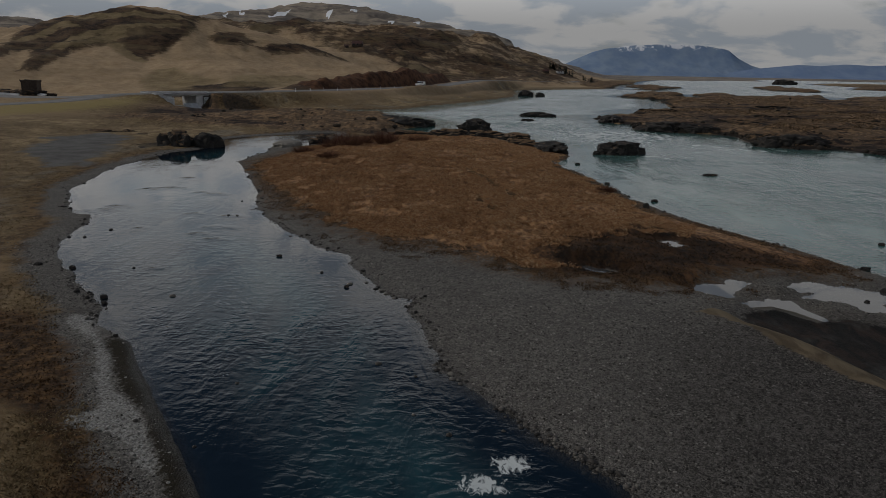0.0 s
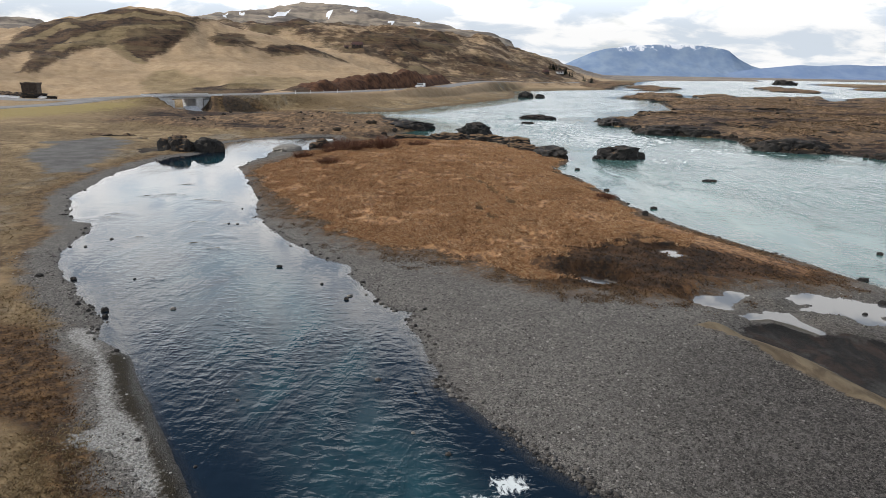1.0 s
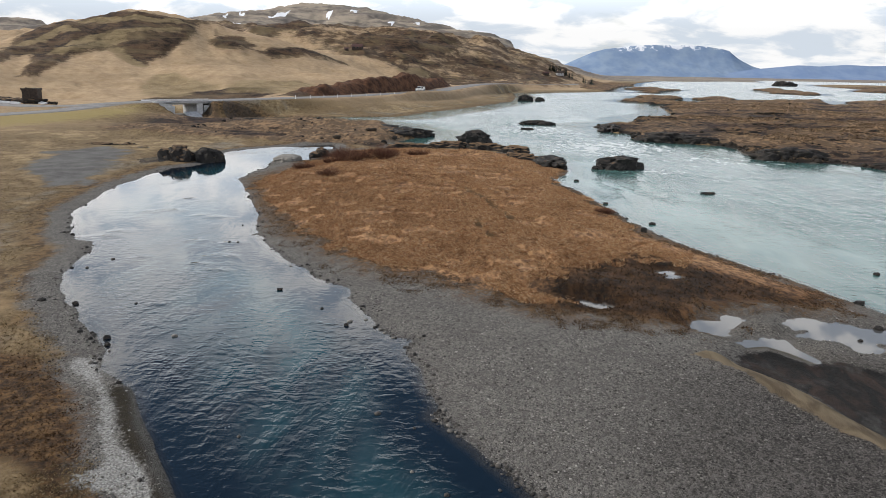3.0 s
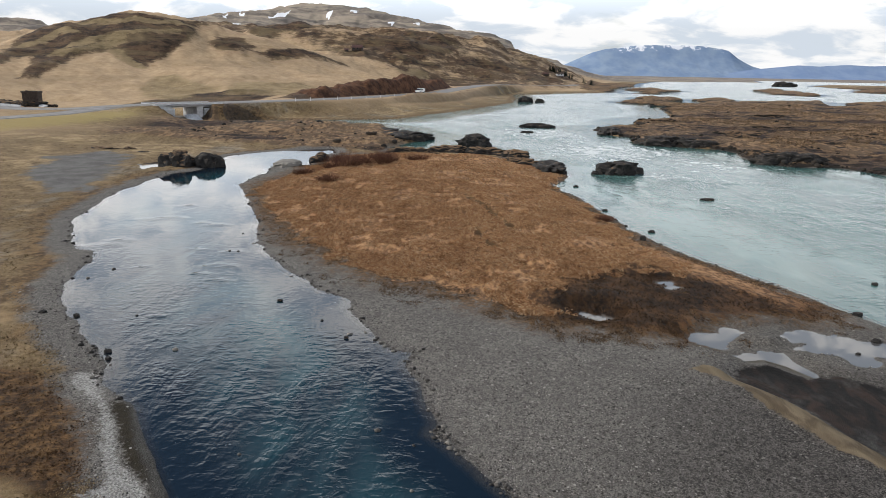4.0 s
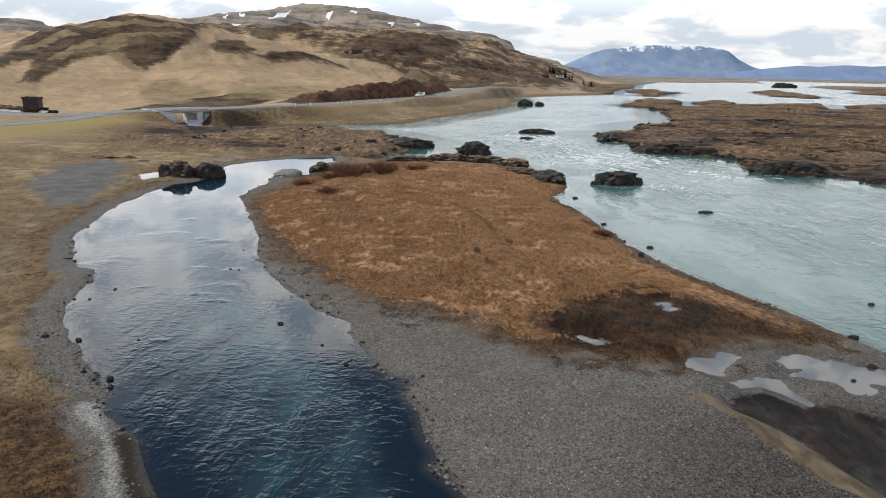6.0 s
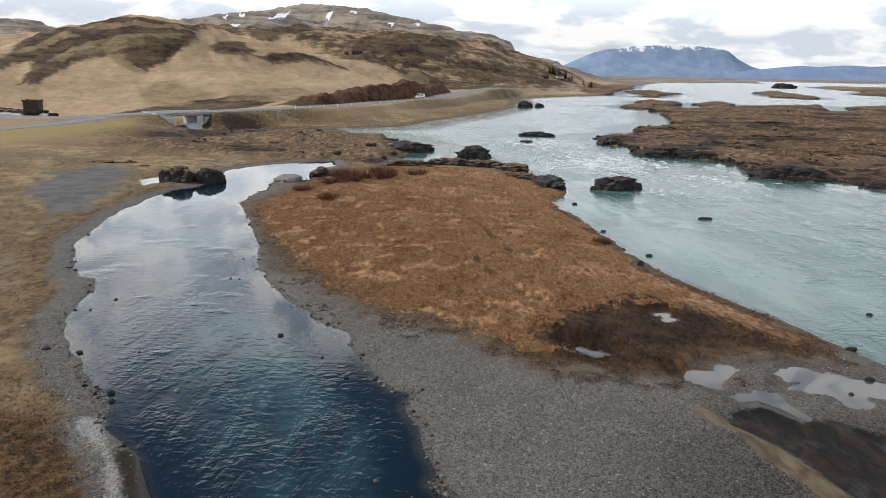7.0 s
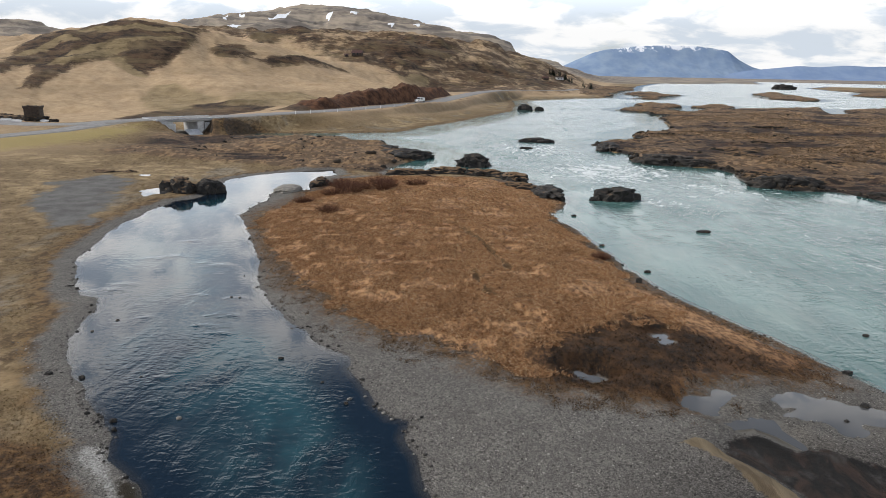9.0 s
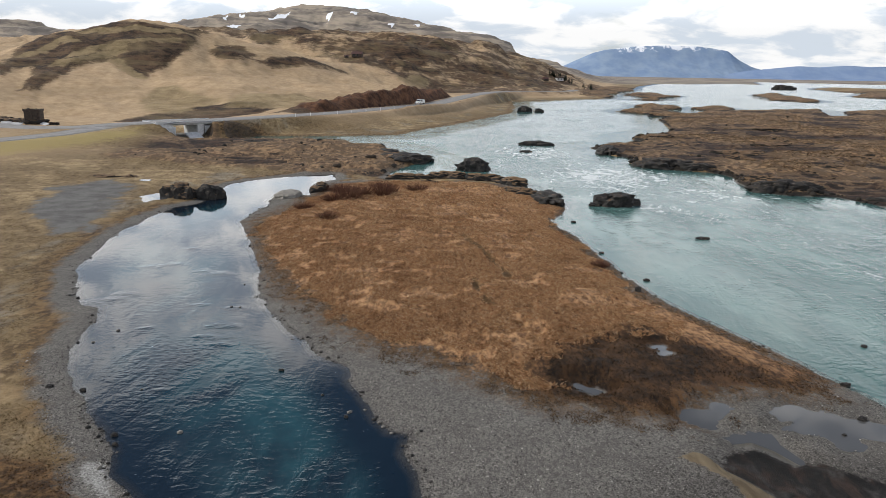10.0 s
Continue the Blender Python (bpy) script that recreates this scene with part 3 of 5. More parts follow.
    crags = n.noise(n.scaled(at, 1, 1, 3.0), 0.011, 7, 0.65, 0.4)
    # bare rock tones, greyed a little to put distance haze into the colour
    hazy_scree = n.mix(n.step(crags, 0.40, 0.62), (0.14, 0.12, 0.104), (0.36, 0.30, 0.23))
    c = n.mix(A("massif"), c, hazy_scree)
    c = n.mix(n.math("MULTIPLY", n.step(n.noise(n.scaled(at, 1, 0.6, 1), 0.13, 6, 0.65, 0.4), 0.50, 0.62, 0.0, 0.7), n.step(n.math("MULTIPLY_ADD", wob, 1.0, A("dry")), 16.0, 7.0)), c, n.mix(n.step(clump, 0.4, 0.6), (0.105, 0.088, 0.064), (0.235, 0.208, 0.165)))
    rim = n.math("MULTIPLY", n.step(n.math("MULTIPLY_ADD", wob, 1.4, A("dry")), 4.0, 2.4), n.step(A("hill"), 0.6, 0.1))
    c = n.mix(n.math("MULTIPLY", rim, n.step(n.noise(at, 0.25, 5, 0.65), 0.34, 0.54, 0.3, 0.9)), c, n.mix(n.step(clump, 0.36, 0.64), (0.05, 0.029, 0.012), (0.215, 0.132, 0.058)))
    moss = n.mix(n.step(n.noise(at, 1.6, 5, 0.7), 0.38, 0.62), n.mix(n.step(fine, 0.3, 0.7), (0.015, 0.008, 0.004), (0.080, 0.041, 0.0155)), n.mix(n.step(fine, 0.3, 0.7), (0.052, 0.028, 0.0115), (0.20, 0.113, 0.046)))
    c = n.mix(n.math("MULTIPLY", zone("moss", -6.0, -1.0, 1.6), 0.5), c, n.mix(n.step(fine, 0.3, 0.7), (0.10, 0.064, 0.03), (0.28, 0.20, 0.105)))
    c = n.mix(zone("moss", -0.5, 0.4, 0.6), c, moss)
    shore = n.math("SUBTRACT", 1.0, n.step(n.math("MULTIPLY_ADD", wob, 0.7, A("dry")), 1.3, 2.4))
    bar = n.step(A("bar"), 0.3, 0.7)
    spot = n.add("ShaderNodeSeparateXYZ")
    n.put(spot.inputs[0], at)
    shore = n.math("MULTIPLY", shore, n.step(spot.outputs[1], 128.0, 112.0))
    c = n.mix(n.math("MAXIMUM", n.math("MULTIPLY", shore, n.step(A("hill"), 3.0, 0.5)), bar), c, gravel)
    heath = n.mix(n.step(n.math("ADD", n.math("MULTIPLY", A("rough"), 0.32), n.math("ADD", n.math("MULTIPLY", mid, 0.6), n.math("ADD", n.math("MULTIPLY_ADD", fine, 0.5, -0.25), n.math("MULTIPLY", n.noise(n.scaled(at, 0.5, 1.0, 1.0), 0.09, 7, 0.68), 0.9)))), 0.60, 0.71), n.mix(n.step(mid, 0.35, 0.65), (0.010, 0.0065, 0.0045), (0.062, 0.033, 0.019)), n.mix(n.step(mid, 0.42, 0.62), n.mix(n.step(n.noise(n.scaled(at, 1, 0.4, 1), 1.1, 5, 0.7), 0.40, 0.60), (0.07, 0.040, 0.021), (0.30, 0.19, 0.10)), n.mix(fine, (0.04, 0.025, 0.014), (0.19, 0.125, 0.07))))
    c = n.mix(n.math("MULTIPLY", n.step(n.math("MULTIPLY_ADD", wob, 0.12, A("heath")), 0.25, 0.6), n.step(A("dry"), 0.1, 0.5)), c, heath)
    c = n.mix(n.math("MULTIPLY", n.step(A("heath"), 0.3, 0.6), n.step(n.math("MULTIPLY_ADD", wob, 0.5, A("dry")), 1.5, 0.5)), c, n.mix(fine, (0.008, 0.007, 0.006), (0.035, 0.028, 0.022)))
    c = n.mix(n.step(n.math("MULTIPLY_ADD", wob, 3.0, A("verge")), -3.0, 3.0, 0.0, 0.8), c, n.mix(fine, (0.26, 0.19, 0.06), (0.46, 0.37, 0.15)))
    speck = n.math("MULTIPLY_ADD", n.noise(at, 6.0, 5, 0.7), 1.6, -0.8)
    c = n.mix(n.step(n.math("ADD", speck, n.math("MULTIPLY_ADD", mid, 0.8, n.math("ADD", A("cobble"), -0.4))), 0.0, 0.25), c, n.mix(grey.outputs[1], (0.15, 0.146, 0.136), (0.42, 0.41, 0.385)))
    c = n.mix(n.step(n.math("MULTIPLY_ADD", speck, 0.7, A("weed")), -0.22, 0.05), c, n.mix(fine, (0.007, 0.0055, 0.0025), (0.034, 0.025, 0.011)))
    fringe = n.math("MULTIPLY", zone("meadow", -3.2, -0.6, 1.0), n.step(n.math("ADD", n.math("MULTIPLY", tuss, 0.5), n.math("MULTIPLY", tiny, 0.5)), 0.43, 0.51))
    c = n.mix(fringe, c, n.mix(n.step(fine, 0.3, 0.7), (0.034, 0.018, 0.0075), (0.18, 0.10, 0.042)))
    c = n.mix(zone("meadow", -0.4, 0.6, 1.2), c, russet)
    c = n.mix(n.math("MULTIPLY", A("furrow"), n.step(fine, 0.3, 0.6, 0.5, 1.0)), c, (0.06, 0.034, 0.012))
    c = n.mix(n.math("MULTIPLY", n.step(n.math("MULTIPLY_ADD", wob, 0.8, A("peat")), -3.2, 0.4), n.step(A("meadow"), -1.5, 0.2)), c, n.mix(n.step(tuss, 0.36, 0.64), (0.035, 0.017, 0.007), (0.185, 0.092, 0.037)))
    c = n.mix(n.step(n.math("ADD", n.math("MULTIPLY_ADD", n.noise(at, 0.5, 6, 0.7), 5.0, -2.3), n.math("MULTIPLY_ADD", wob, 0.6, A("peat"))), -0.8, 0.9), c, n.mix(n.step(n.math("ADD", n.math("MULTIPLY", tuss, 0.5), n.math("MULTIPLY", mid, 0.5)), 0.38, 0.66), (0.0085, 0.0052, 0.003), (0.088, 0.043, 0.0165)))
    c = n.mix(n.step(n.math("ADD", n.math("MULTIPLY_ADD", n.noise(n.scaled(at, 1.2, 0.6, 1), 0.25, 6, 0.65), 9.0, -4.5), n.math("MULTIPLY_ADD", wob, 1.0, A("mud"))), -0.6, 1.4), c, n.mix(n.step(mid, 0.35, 0.65), n.mix(fine, (0.07, 0.066, 0.062), (0.13, 0.125, 0.118)), n.mix(fine, (0.12, 0.117, 0.112), (0.19, 0.183, 0.172))))
    streak = n.noise(n.scaled(at, 0.6, 0.25, 1), 2.0, 5, 0.6, 1.0)
    c = n.mix(zone("silt", -0.15, 0.15, 0.5), c, n.mix(n.step(n.noise(n.scaled(at, 0.8, 0.5, 1), 0.6, 4, 0.6), 0.54, 0.70), n.mix(n.step(streak, 0.42, 0.72), (0.009, 0.008, 0.0075), (0.045, 0.027, 0.019)), n.mix(g, (0.022, 0.021, 0.019), (0.095, 0.09, 0.083))))
    c = n.mix(zone("sand", -0.06, 0.12, 0.3), c, n.mix(n.step(streak, 0.3, 0.7), (0.085, 0.062, 0.036), (0.20, 0.153, 0.095)))
    face = n.add("ShaderNodeSeparateXYZ")
    n.put(face.inputs[0], n.add("ShaderNodeNewGeometry").outputs["Normal"])
    steep = n.math("MULTIPLY", n.step(face.outputs[2], 0.90, 0.72), n.step(A("heath"), 0.3, 0.6))
    c = n.mix(steep, c, (0.018, 0.014, 0.011))
    c = n.mix(n.step(A("cut"), 0.35, 0.75), c, n.mix(n.step(mid, 0.3, 0.7), (0.042, 0.018, 0.009), (0.155, 0.072, 0.036)))
    c = n.mix(n.step(n.math("MULTIPLY_ADD", wob, 0.4, A("road")), -4.6, -3.6), c, n.mix(fine, (0.16, 0.15, 0.135), (0.24, 0.225, 0.20)))
    seep = n.math("MULTIPLY", n.step(n.math("ADD", n.math("MULTIPLY_ADD", n.noise(at, 0.5, 5, 0.65), 5.0, -2.5), A("pool")), -2.6, -0.6), n.step(A("bar"), 0.3, 0.7))
    c = n.mix(n.math("MULTIPLY", seep, 0.25), c, n.mix(1.0, c, (0.30, 0.27, 0.23), "MULTIPLY"))
    c = n.mix(zone("pool", -0.25, 0.15, 0.1), c, n.mix(fine, (0.10, 0.095, 0.086), (0.17, 0.162, 0.148)))
    # wet rim and bed
    darkening = n.step(n.math("MULTIPLY_ADD", wob, 0.10, A("dry")), 0.35, -0.05)
    c = n.mix(n.math("MULTIPLY", darkening, 0.75), c, n.mix(1.0, c, (0.32, 0.31, 0.30), "MULTIPLY"))
    c = n.mix(n.step(A("snow"), 0.4, 0.6), c, (0.85, 0.87, 0.9))
    n.put(b.inputs["Base Color"], c)
    n.put(b.inputs["Roughness"], n.math("MULTIPLY_ADD", darkening, -0.45, 0.92))
    b.inputs["Specular IOR Level"].default_value = 0.25
    relief = n.math("ADD", n.math("MULTIPLY", fine, 0.7), n.math("MULTIPLY", n.cells(at, 19.0, out="Distance"), -0.5))
    n.put(b.inputs["Normal"], n.bump(relief, 0.9, 0.09))
    return m


def water_material(name, deep, pale, murk, sheen=1.0, froth=1.3, thin=0.5, tall=0.068):
    """Running water: what lies under it shows where it is shallow."""
    m, n, b, at = material(name)
    depth = n.attr("depth")
    chop = n.attr("chop")
    hue = n.noise(n.scaled(at, 1, 0.5, 1), 0.16, 4, 0.6, 0.5)
    c = n.mix(n.math("MULTIPLY", n.step(hue, 0.34, 0.64), n.step(depth, 0.5, 1.7)), deep, pale)
    foam_n = n.noise(n.scaled(at, 1.0, 0.6, 1), froth, 6, 0.62, 1.4)
    foam = n.step(n.math("MULTIPLY_ADD", n.attr("foam"), 0.34, foam_n), 0.68, 0.84)
    c = n.mix(foam, c, (0.66, 0.70, 0.70))
    waves = n.noise(n.scaled(at, 1.0, 1.35, 1), 1.9, 2, 0.5, 0.5)
    ripples = n.noise(n.scaled(at, 1.0, 1.6, 1), 4.2, 3, 0.55, 0.3)
    swell = n.math("ADD", n.math("MULTIPLY", waves, 1.0), n.math("MULTIPLY", ripples, 0.12))
    welling = n.math("MULTIPLY", n.attr("boil"), n.math("MULTIPLY_ADD", n.noise(at, 1.3, 4, 0.6), 1.2, 0.2))
    gusts = n.noise(n.scaled(at, 0.5, 0.9, 1), 0.09, 5, 0.6, 0.8)
    normal = n.bump(n.math("MULTIPLY_ADD", swell, n.math("MULTIPLY", chop, n.math("MULTIPLY", n.step(gusts, 0.3, 0.68, 0.4, 1.4), n.step(n.noise(n.scaled(at, 1.0, 0.35, 1), 0.55, 4, 0.6, 0.6), 0.34, 0.66, 0.35, 1.5))), welling), 1.0, tall)
    n.put(b.inputs["Base Color"], c)
    b.inputs["Specular IOR Level"].default_value = 0.0
    b.inputs["Roughness"].default_value = 1.0
    n.put(b.inputs["Alpha"], n.math("MAXIMUM", n.step(depth, 0.0, murk, thin, 1.0), foam))
    n.put(b.inputs["Normal"], normal)
    gloss = n.add("ShaderNodeBsdfGlossy")
    n.put(gloss.inputs["Roughness"], n.step(chop, 0.15, 0.8, 0.015, 0.26))
    n.put(gloss.inputs["Normal"], normal)
    fresnel = n.add("ShaderNodeFresnel")
    fresnel.inputs["IOR"].default_value = 1.38
    n.put(fresnel.inputs["Normal"], normal)
    both = n.add("ShaderNodeMixShader")
    n.put(both.inputs[0], n.math("MULTIPLY", fresnel.outputs[0], n.math("MULTIPLY_ADD", foam, -0.8 * sheen, sheen)))
    n.put(both.inputs[1], b.outputs[0])
    n.put(both.inputs[2], gloss.outputs[0])
    n.put(n.tree.nodes["Material Output"].inputs["Surface"], both.outputs[0])
    return m


GROUND = ground_material()
STREAM_WATER = water_material("stream_water", (0.0048, 0.0125, 0.0225), (0.0155, 0.058, 0.073), 0.26, 1.0, 4.0)
PUDDLE_WATER = water_material("puddle_water", (0.075, 0.075, 0.076), (0.085, 0.085, 0.085), 0.8, 1.0, 1.3, 1.0)
RIVER_WATER = water_material("river_water", (0.050, 0.118, 0.112), (0.098, 0.186, 0.172), 0.2, 0.86, 0.5, 0.5, 0.12)


def rock_material(name, bare):
    m, n, b, at = material(name)
    v, f = n.noise(at, 1.2, 5, 0.6), n.noise(at, 7.0, 5, 0.65)
    c = n.mix(n.step(v, 0.3, 0.7), (0.006, 0.0055, 0.005), (0.030, 0.026, 0.022))
    up_ = n.add("ShaderNodeSeparateXYZ")
    n.put(up_.inputs[0], n.add("ShaderNodeNewGeometry").outputs["Normal"])
    moss = n.math("MULTIPLY", n.step(up_.outputs[2], 0.45, 0.85), n.step(n.math("MULTIPLY_ADD", v, 0.6, n.math("MULTIPLY", f, 0.5)), bare, bare + 0.14))
    c = n.mix(n.math("MULTIPLY", moss, 0.85), c, n.mix(f, (0.085, 0.045, 0.02), (0.24, 0.145, 0.068)))
    n.put(b.inputs["Base Color"], c)
    b.inputs["Roughness"].default_value = 0.85
    n.put(b.inputs["Normal"], n.bump(n.math("ADD", v, n.math("MULTIPLY", f, 0.4)), 0.9, 0.15))
    return m


ROCK = rock_material("lava_rock", 0.40)
TURFED_ROCK = rock_material("turf_capped_lava", 0.30)
WASHED_ROCK = rock_material("washed_lava_rock", 0.58)

# ---------------------------------------------------------------- ground and water
front = np.radians(np.linspace(-39, 39, 600))
sides = np.radians(np.linspace(39, 321, 95)[1:])
turns = np.concatenate([front, sides])
rings = np.concatenate([[0.005, 3, 6, 9], np.geomspace(11, 4880, 760)])
gx, gy = fan(rings, turns)
gz, masks, g_stream, g_river = land(gx, gy)
# the bare gravel bar between the stream and the meadow isle
masks["bar"] = smooth(gx - 0.0, -30, -29) * (np.maximum(g_stream, g_river) < 4) * smooth(108 - gy, 0, 3) * smooth(-sdf(gx, gy, [(-60, -80), (2, -80), (-3, 9), (-14.3, 28.3), (-22.9, 44.6), (-31, 60), (-33, 74), (-32, 86), (-34, 112), (-60, 112)]), -0.2, 0.2)
ground = tagged(new("ground", sheet_mesh("ground", gx, gy, gz, masks)), "brown spring grassland, grey gravel bars and hills", "ground", kind="structure")
ground.data.materials.append(GROUND)

wx, wy = fan(np.concatenate([[0.005, 5, 9], np.geomspace(11, 110, 360), np.geomspace(112, 4700, 240)]), np.concatenate([np.radians(np.linspace(-39, 39, 300)), sides]))
wz, wm, w_stream, w_river = land(wx, wy)
depth = -wz
rapids = np.zeros(wx.shape)
for x, y, sx, sy, k in ((27, 118, 14, 20, 0.85), (20, 150, 14, 18, 0.7), (38, 100, 12, 10, 0.6), (27, 90, 6, 4, 0.7), (60, 70, 30, 25, 0.35)):
    rapids = np.maximum(rapids, k * np.exp(-((wx - x) / sx) ** 2 - ((wy - y) / sy) ** 2))
chop_s = (0.07 + 0.22 * smooth(62 - wy + wx * 0.2, 0, 40) + 0.42 * smooth(38 - wy, 0, 18)) * (0.25 + 0.75 * smooth(w_stream, 0.2, 3.0))
boil = np.zeros(wx.shape)
for x, y, s in BOILS:
    boil += 0.25 * s * np.exp(-((wx - x) / (0.6 * s)) ** 2 - ((wy - y + 0.5 * ((wx - x) / s) ** 2) / (0.5 * s)) ** 2)
    ring = np.hypot(wx - x, 1.5 * (wy - y + 0.5 * s))
    chop_s += 0.3 * np.exp(-((ring - 0.8 * s) / (0.28 * s)) ** 2) * smooth(wy - y + 0.5 * s, 0.0, 0.4 * s) + 0.10 * np.exp(-((wx - x) / (0.9 * s)) ** 2 - ((wy - y + 1.2 * s) / (1.6 * s)) ** 2)
splash = 1.2 * np.maximum(np.exp(-((wx - 1.9) / 0.55) ** 2 - ((wy - 16.6) / 0.5) ** 2), np.exp(-((wx - 1.1) / 0.7) ** 2 - ((wy - 15.7) / 0.45) ** 2))
tags = dict(depth=depth, chop=chop_s, foam=splash, boil=boil)
ob = tagged(new("stream", sheet_mesh("stream", wx, wy, np.zeros(wx.shape), tags, (w_stream > w_river) & (w_stream > -0.8 - 0.012 * np.hypot(wx, wy)))), "clear blue rippled stream reflecting the clouds", "water", kind="structure")
ob.data.materials.append(STREAM_WATER)
ob.visible_shadow = False
tags = dict(depth=depth, chop=0.2 + 0.6 * smooth(w_river, 4, 18) + 0.5 * rapids, foam=rapids)
ob = tagged(new("river", sheet_mesh("river", wx, wy, np.zeros(wx.shape), tags, (w_river >= w_stream) & (w_river > -0.8 - 0.012 * np.hypot(wx, wy)))), "milky turquoise glacial river with small rapids", "water", kind="structure")
ob.data.materials.append(RIVER_WATER)
ob.visible_shadow = False


def part(name, bm, mat, parent=None, label=""):
    me = bpy.data.meshes.new(name)
    bm.to_mesh(me)
    bm.free()
    me.materials.append(mat)
    o = new(name, me)
    o.parent = parent
    return tagged(o, label)


def rock_mesh(name, seed, sx, sy, sz, detail=4, jag=0.35, flat=0.0):
    """A boulder, broken and rounded, sunk a little at its foot."""
    bm = bmesh.new()
    bmesh.ops.create_icosphere(bm, subdivisions=detail, radius=1.0)
    off = Vector((seed * 7.3, seed * 3.1, seed * 1.7))
    for v in bm.verts:
        p = v.co.copy()
        u = Vector((p.x, p.y, p.z * 0.3))
        k = 1 + jag * noise.fractal(u * 1.3 + off, 0.7, 2.1, 6) - 0.5 * jag * abs(noise.noise(u * 2.6 + off)) + 0.5 * jag * noise.fractal(p * 3.0 + off, 0.8, 2.1, 3)
        p = p * k
        if p.z > 0.6 - flat:
            p.z = (0.6 - flat) + (p.z - 0.6 + flat) * 0.45
        v.co = (p.x * sx, p.y * sy, p.z * sz)
    for f in bm.faces:
        f.smooth = detail > 4
    return bm


# x, y, half width, half depth, height, seed
BOULDERS = [(5.3, 122.5, 2.9, 2.2, 2.6, 1, "dark basalt boulder with a sloping back in the river"),
            (21.0, 168, 3.6, 2.0, 1.2, 2, "low dark basalt rock awash in the river"),
            (17.6, 152.6, 1.4, 0.8, 0.5, 3, "low dark basalt rock awash in the river"),
            (22.6, 91.5, 3.0, 2.0, 1.9, 4, "craggy black lava rock in the river"),
            (19.6, 90.5, 0.8, 0.5, 0.5, 14, "small black lava rock in the river"),
            (15, 79.8, 0.26, 0.22, 0.19, 5, "small dark stone in the river"),
            (27.3, 72.5, 0.75, 0.4, 0.2, 6, "flat dark stone awash in the river"),
            (-30.4, 91.0, 1.7, 1.4, 2.2, 7, "dark rounded lava rock on the stream bank"),
            (-33.8, 90.2, 2.2, 1.6, 2.6, 8, "dark mossy lava rock on the stream bank"),
            (34.5, 312, 3.2, 2.2, 3.0, 9, "dark rock off the river bank"),
            (40.5, 311, 2.0, 1.4, 2.0, 10, "dark rock off the river bank"),
            (439, 945, 14, 8, 8, 11, "dark rocky islet far out in the river"),
            (22.6, 36.6, 0.25, 0.19, 0.19, 12, "dark stone on the gravel shore"),
            (21.2, 32.5, 0.21, 0.19, 0.22, 13, "dark stone beside a puddle"),
            (18.8, 28.6, 0.25, 0.22, 0.22, 15, "dark stone on the gravel bar"),
            (27, 42.5, 0.19, 0.15, 0.15, 16, "dark stone in the river"),
            (-14.9, 29.7, 0.16, 0.12, 0.14, 17, "dark wet stone in the shallow stream"),
            (-14.5, 28.9, 0.12, 0.10, 0.11, 18, "dark wet stone in the shallow stream"),
            (-8.9, 37.3, 0.15, 0.11, 0.09, 19, "dark wet stone in the shallow stream"),
            (-4.5, 31.9, 0.11, 0.09, 0.09, 20, "dark wet stone in the shallow stream"),
            (-20.5, 34.6, 0.22, 0.17, 0.19, 41, "brown stone on the stream bank"),
            (-18.6, 34.3, 0.15, 0.12, 0.12, 42, "dark stone on the stream bank"),
            (-12.3, 25.1, 0.10, 0.09, 0.09, 43, "dark wet stone in the shallow stream"),
            (17, 56.6, 0.26, 0.19, 0.19, 44, "dark stone on the isle's shore"),
            (15.2, 65.6, 0.25, 0.19, 0.15, 45, "dark stone on the isle's shore"),
            (19.4, 30.9, 0.12, 0.10, 0.12, 46, "dark stone beside a puddle"),
            (1.6, 84.5, 0.26, 0.22, 0.99, 47, "dark stone standing in the meadow grass"),
            (15.5, 53.4, 0.25, 0.19, 0.50, 48, "brown stone at the edge of the meadow")]
for x, y, a, bb, h, seed, words in BOULDERS:
    o = part("boulder", rock_mesh("boulder", seed, a, bb, h), ROCK if "mossy" in words else WASHED_ROCK)
    o.location = (x, y, 0.05)
    tagged(o, words, "rock", "river boulders")

# ---------------------------------------------------------------- puddles
for level, loop in PUDDLES:
    mx, my = np.mean([p[0] for p in loop]), np.mean([p[1] for p in loop])
    bm = bmesh.new()
    bm.faces.new([bm.verts.new((mx + (x - mx) * 1.2, my + (y - my) * 1.2, level)) for x, y in reversed(loop)])
    bm.normal_update()
    for f in bm.faces:
        if f.normal.z < 0:
            f.normal_flip()
    for name, value in (("depth", 0.12), ("chop", 0.0), ("foam", 0.0)):
        lay = bm.verts.layers.float.new(name)
        for v in bm.verts:
            v[lay] = value
    o = part("puddle", bm, PUDDLE_WATER)
    o.data.update()
    o.visible_shadow = False
    tagged(o, "still puddle mirroring the pale sky", "puddle", kind="structure")


# ---------------------------------------------------------------- helpers for built things
def box(bm, x0, x1, y0, y1, z0, z1, m=None):
    """A box with bevelled edges, added to bm."""
    made = bmesh.ops.create_cube(bm, size=1.0)["verts"]
    for v in made:
        v.co = ((x0 + x1) / 2 + v.co.x * (x1 - x0), (y0 + y1) / 2 + v.co.y * (y1 - y0), (z0 + z1) / 2 + v.co.z * (z1 - z0))
        if m:
            v.co = m @ v.co
    edges = list({e for v in made for e in v.link_edges})
    size = min(abs(x1 - x0), abs(y1 - y0), abs(z1 - z0))
    bmesh.ops.bevel(bm, geom=edges, offset=min(0.03, size * 0.15), segments=1, affect="EDGES")
    return bm


def boxed(*a):
    return box(bmesh.new(), *a)


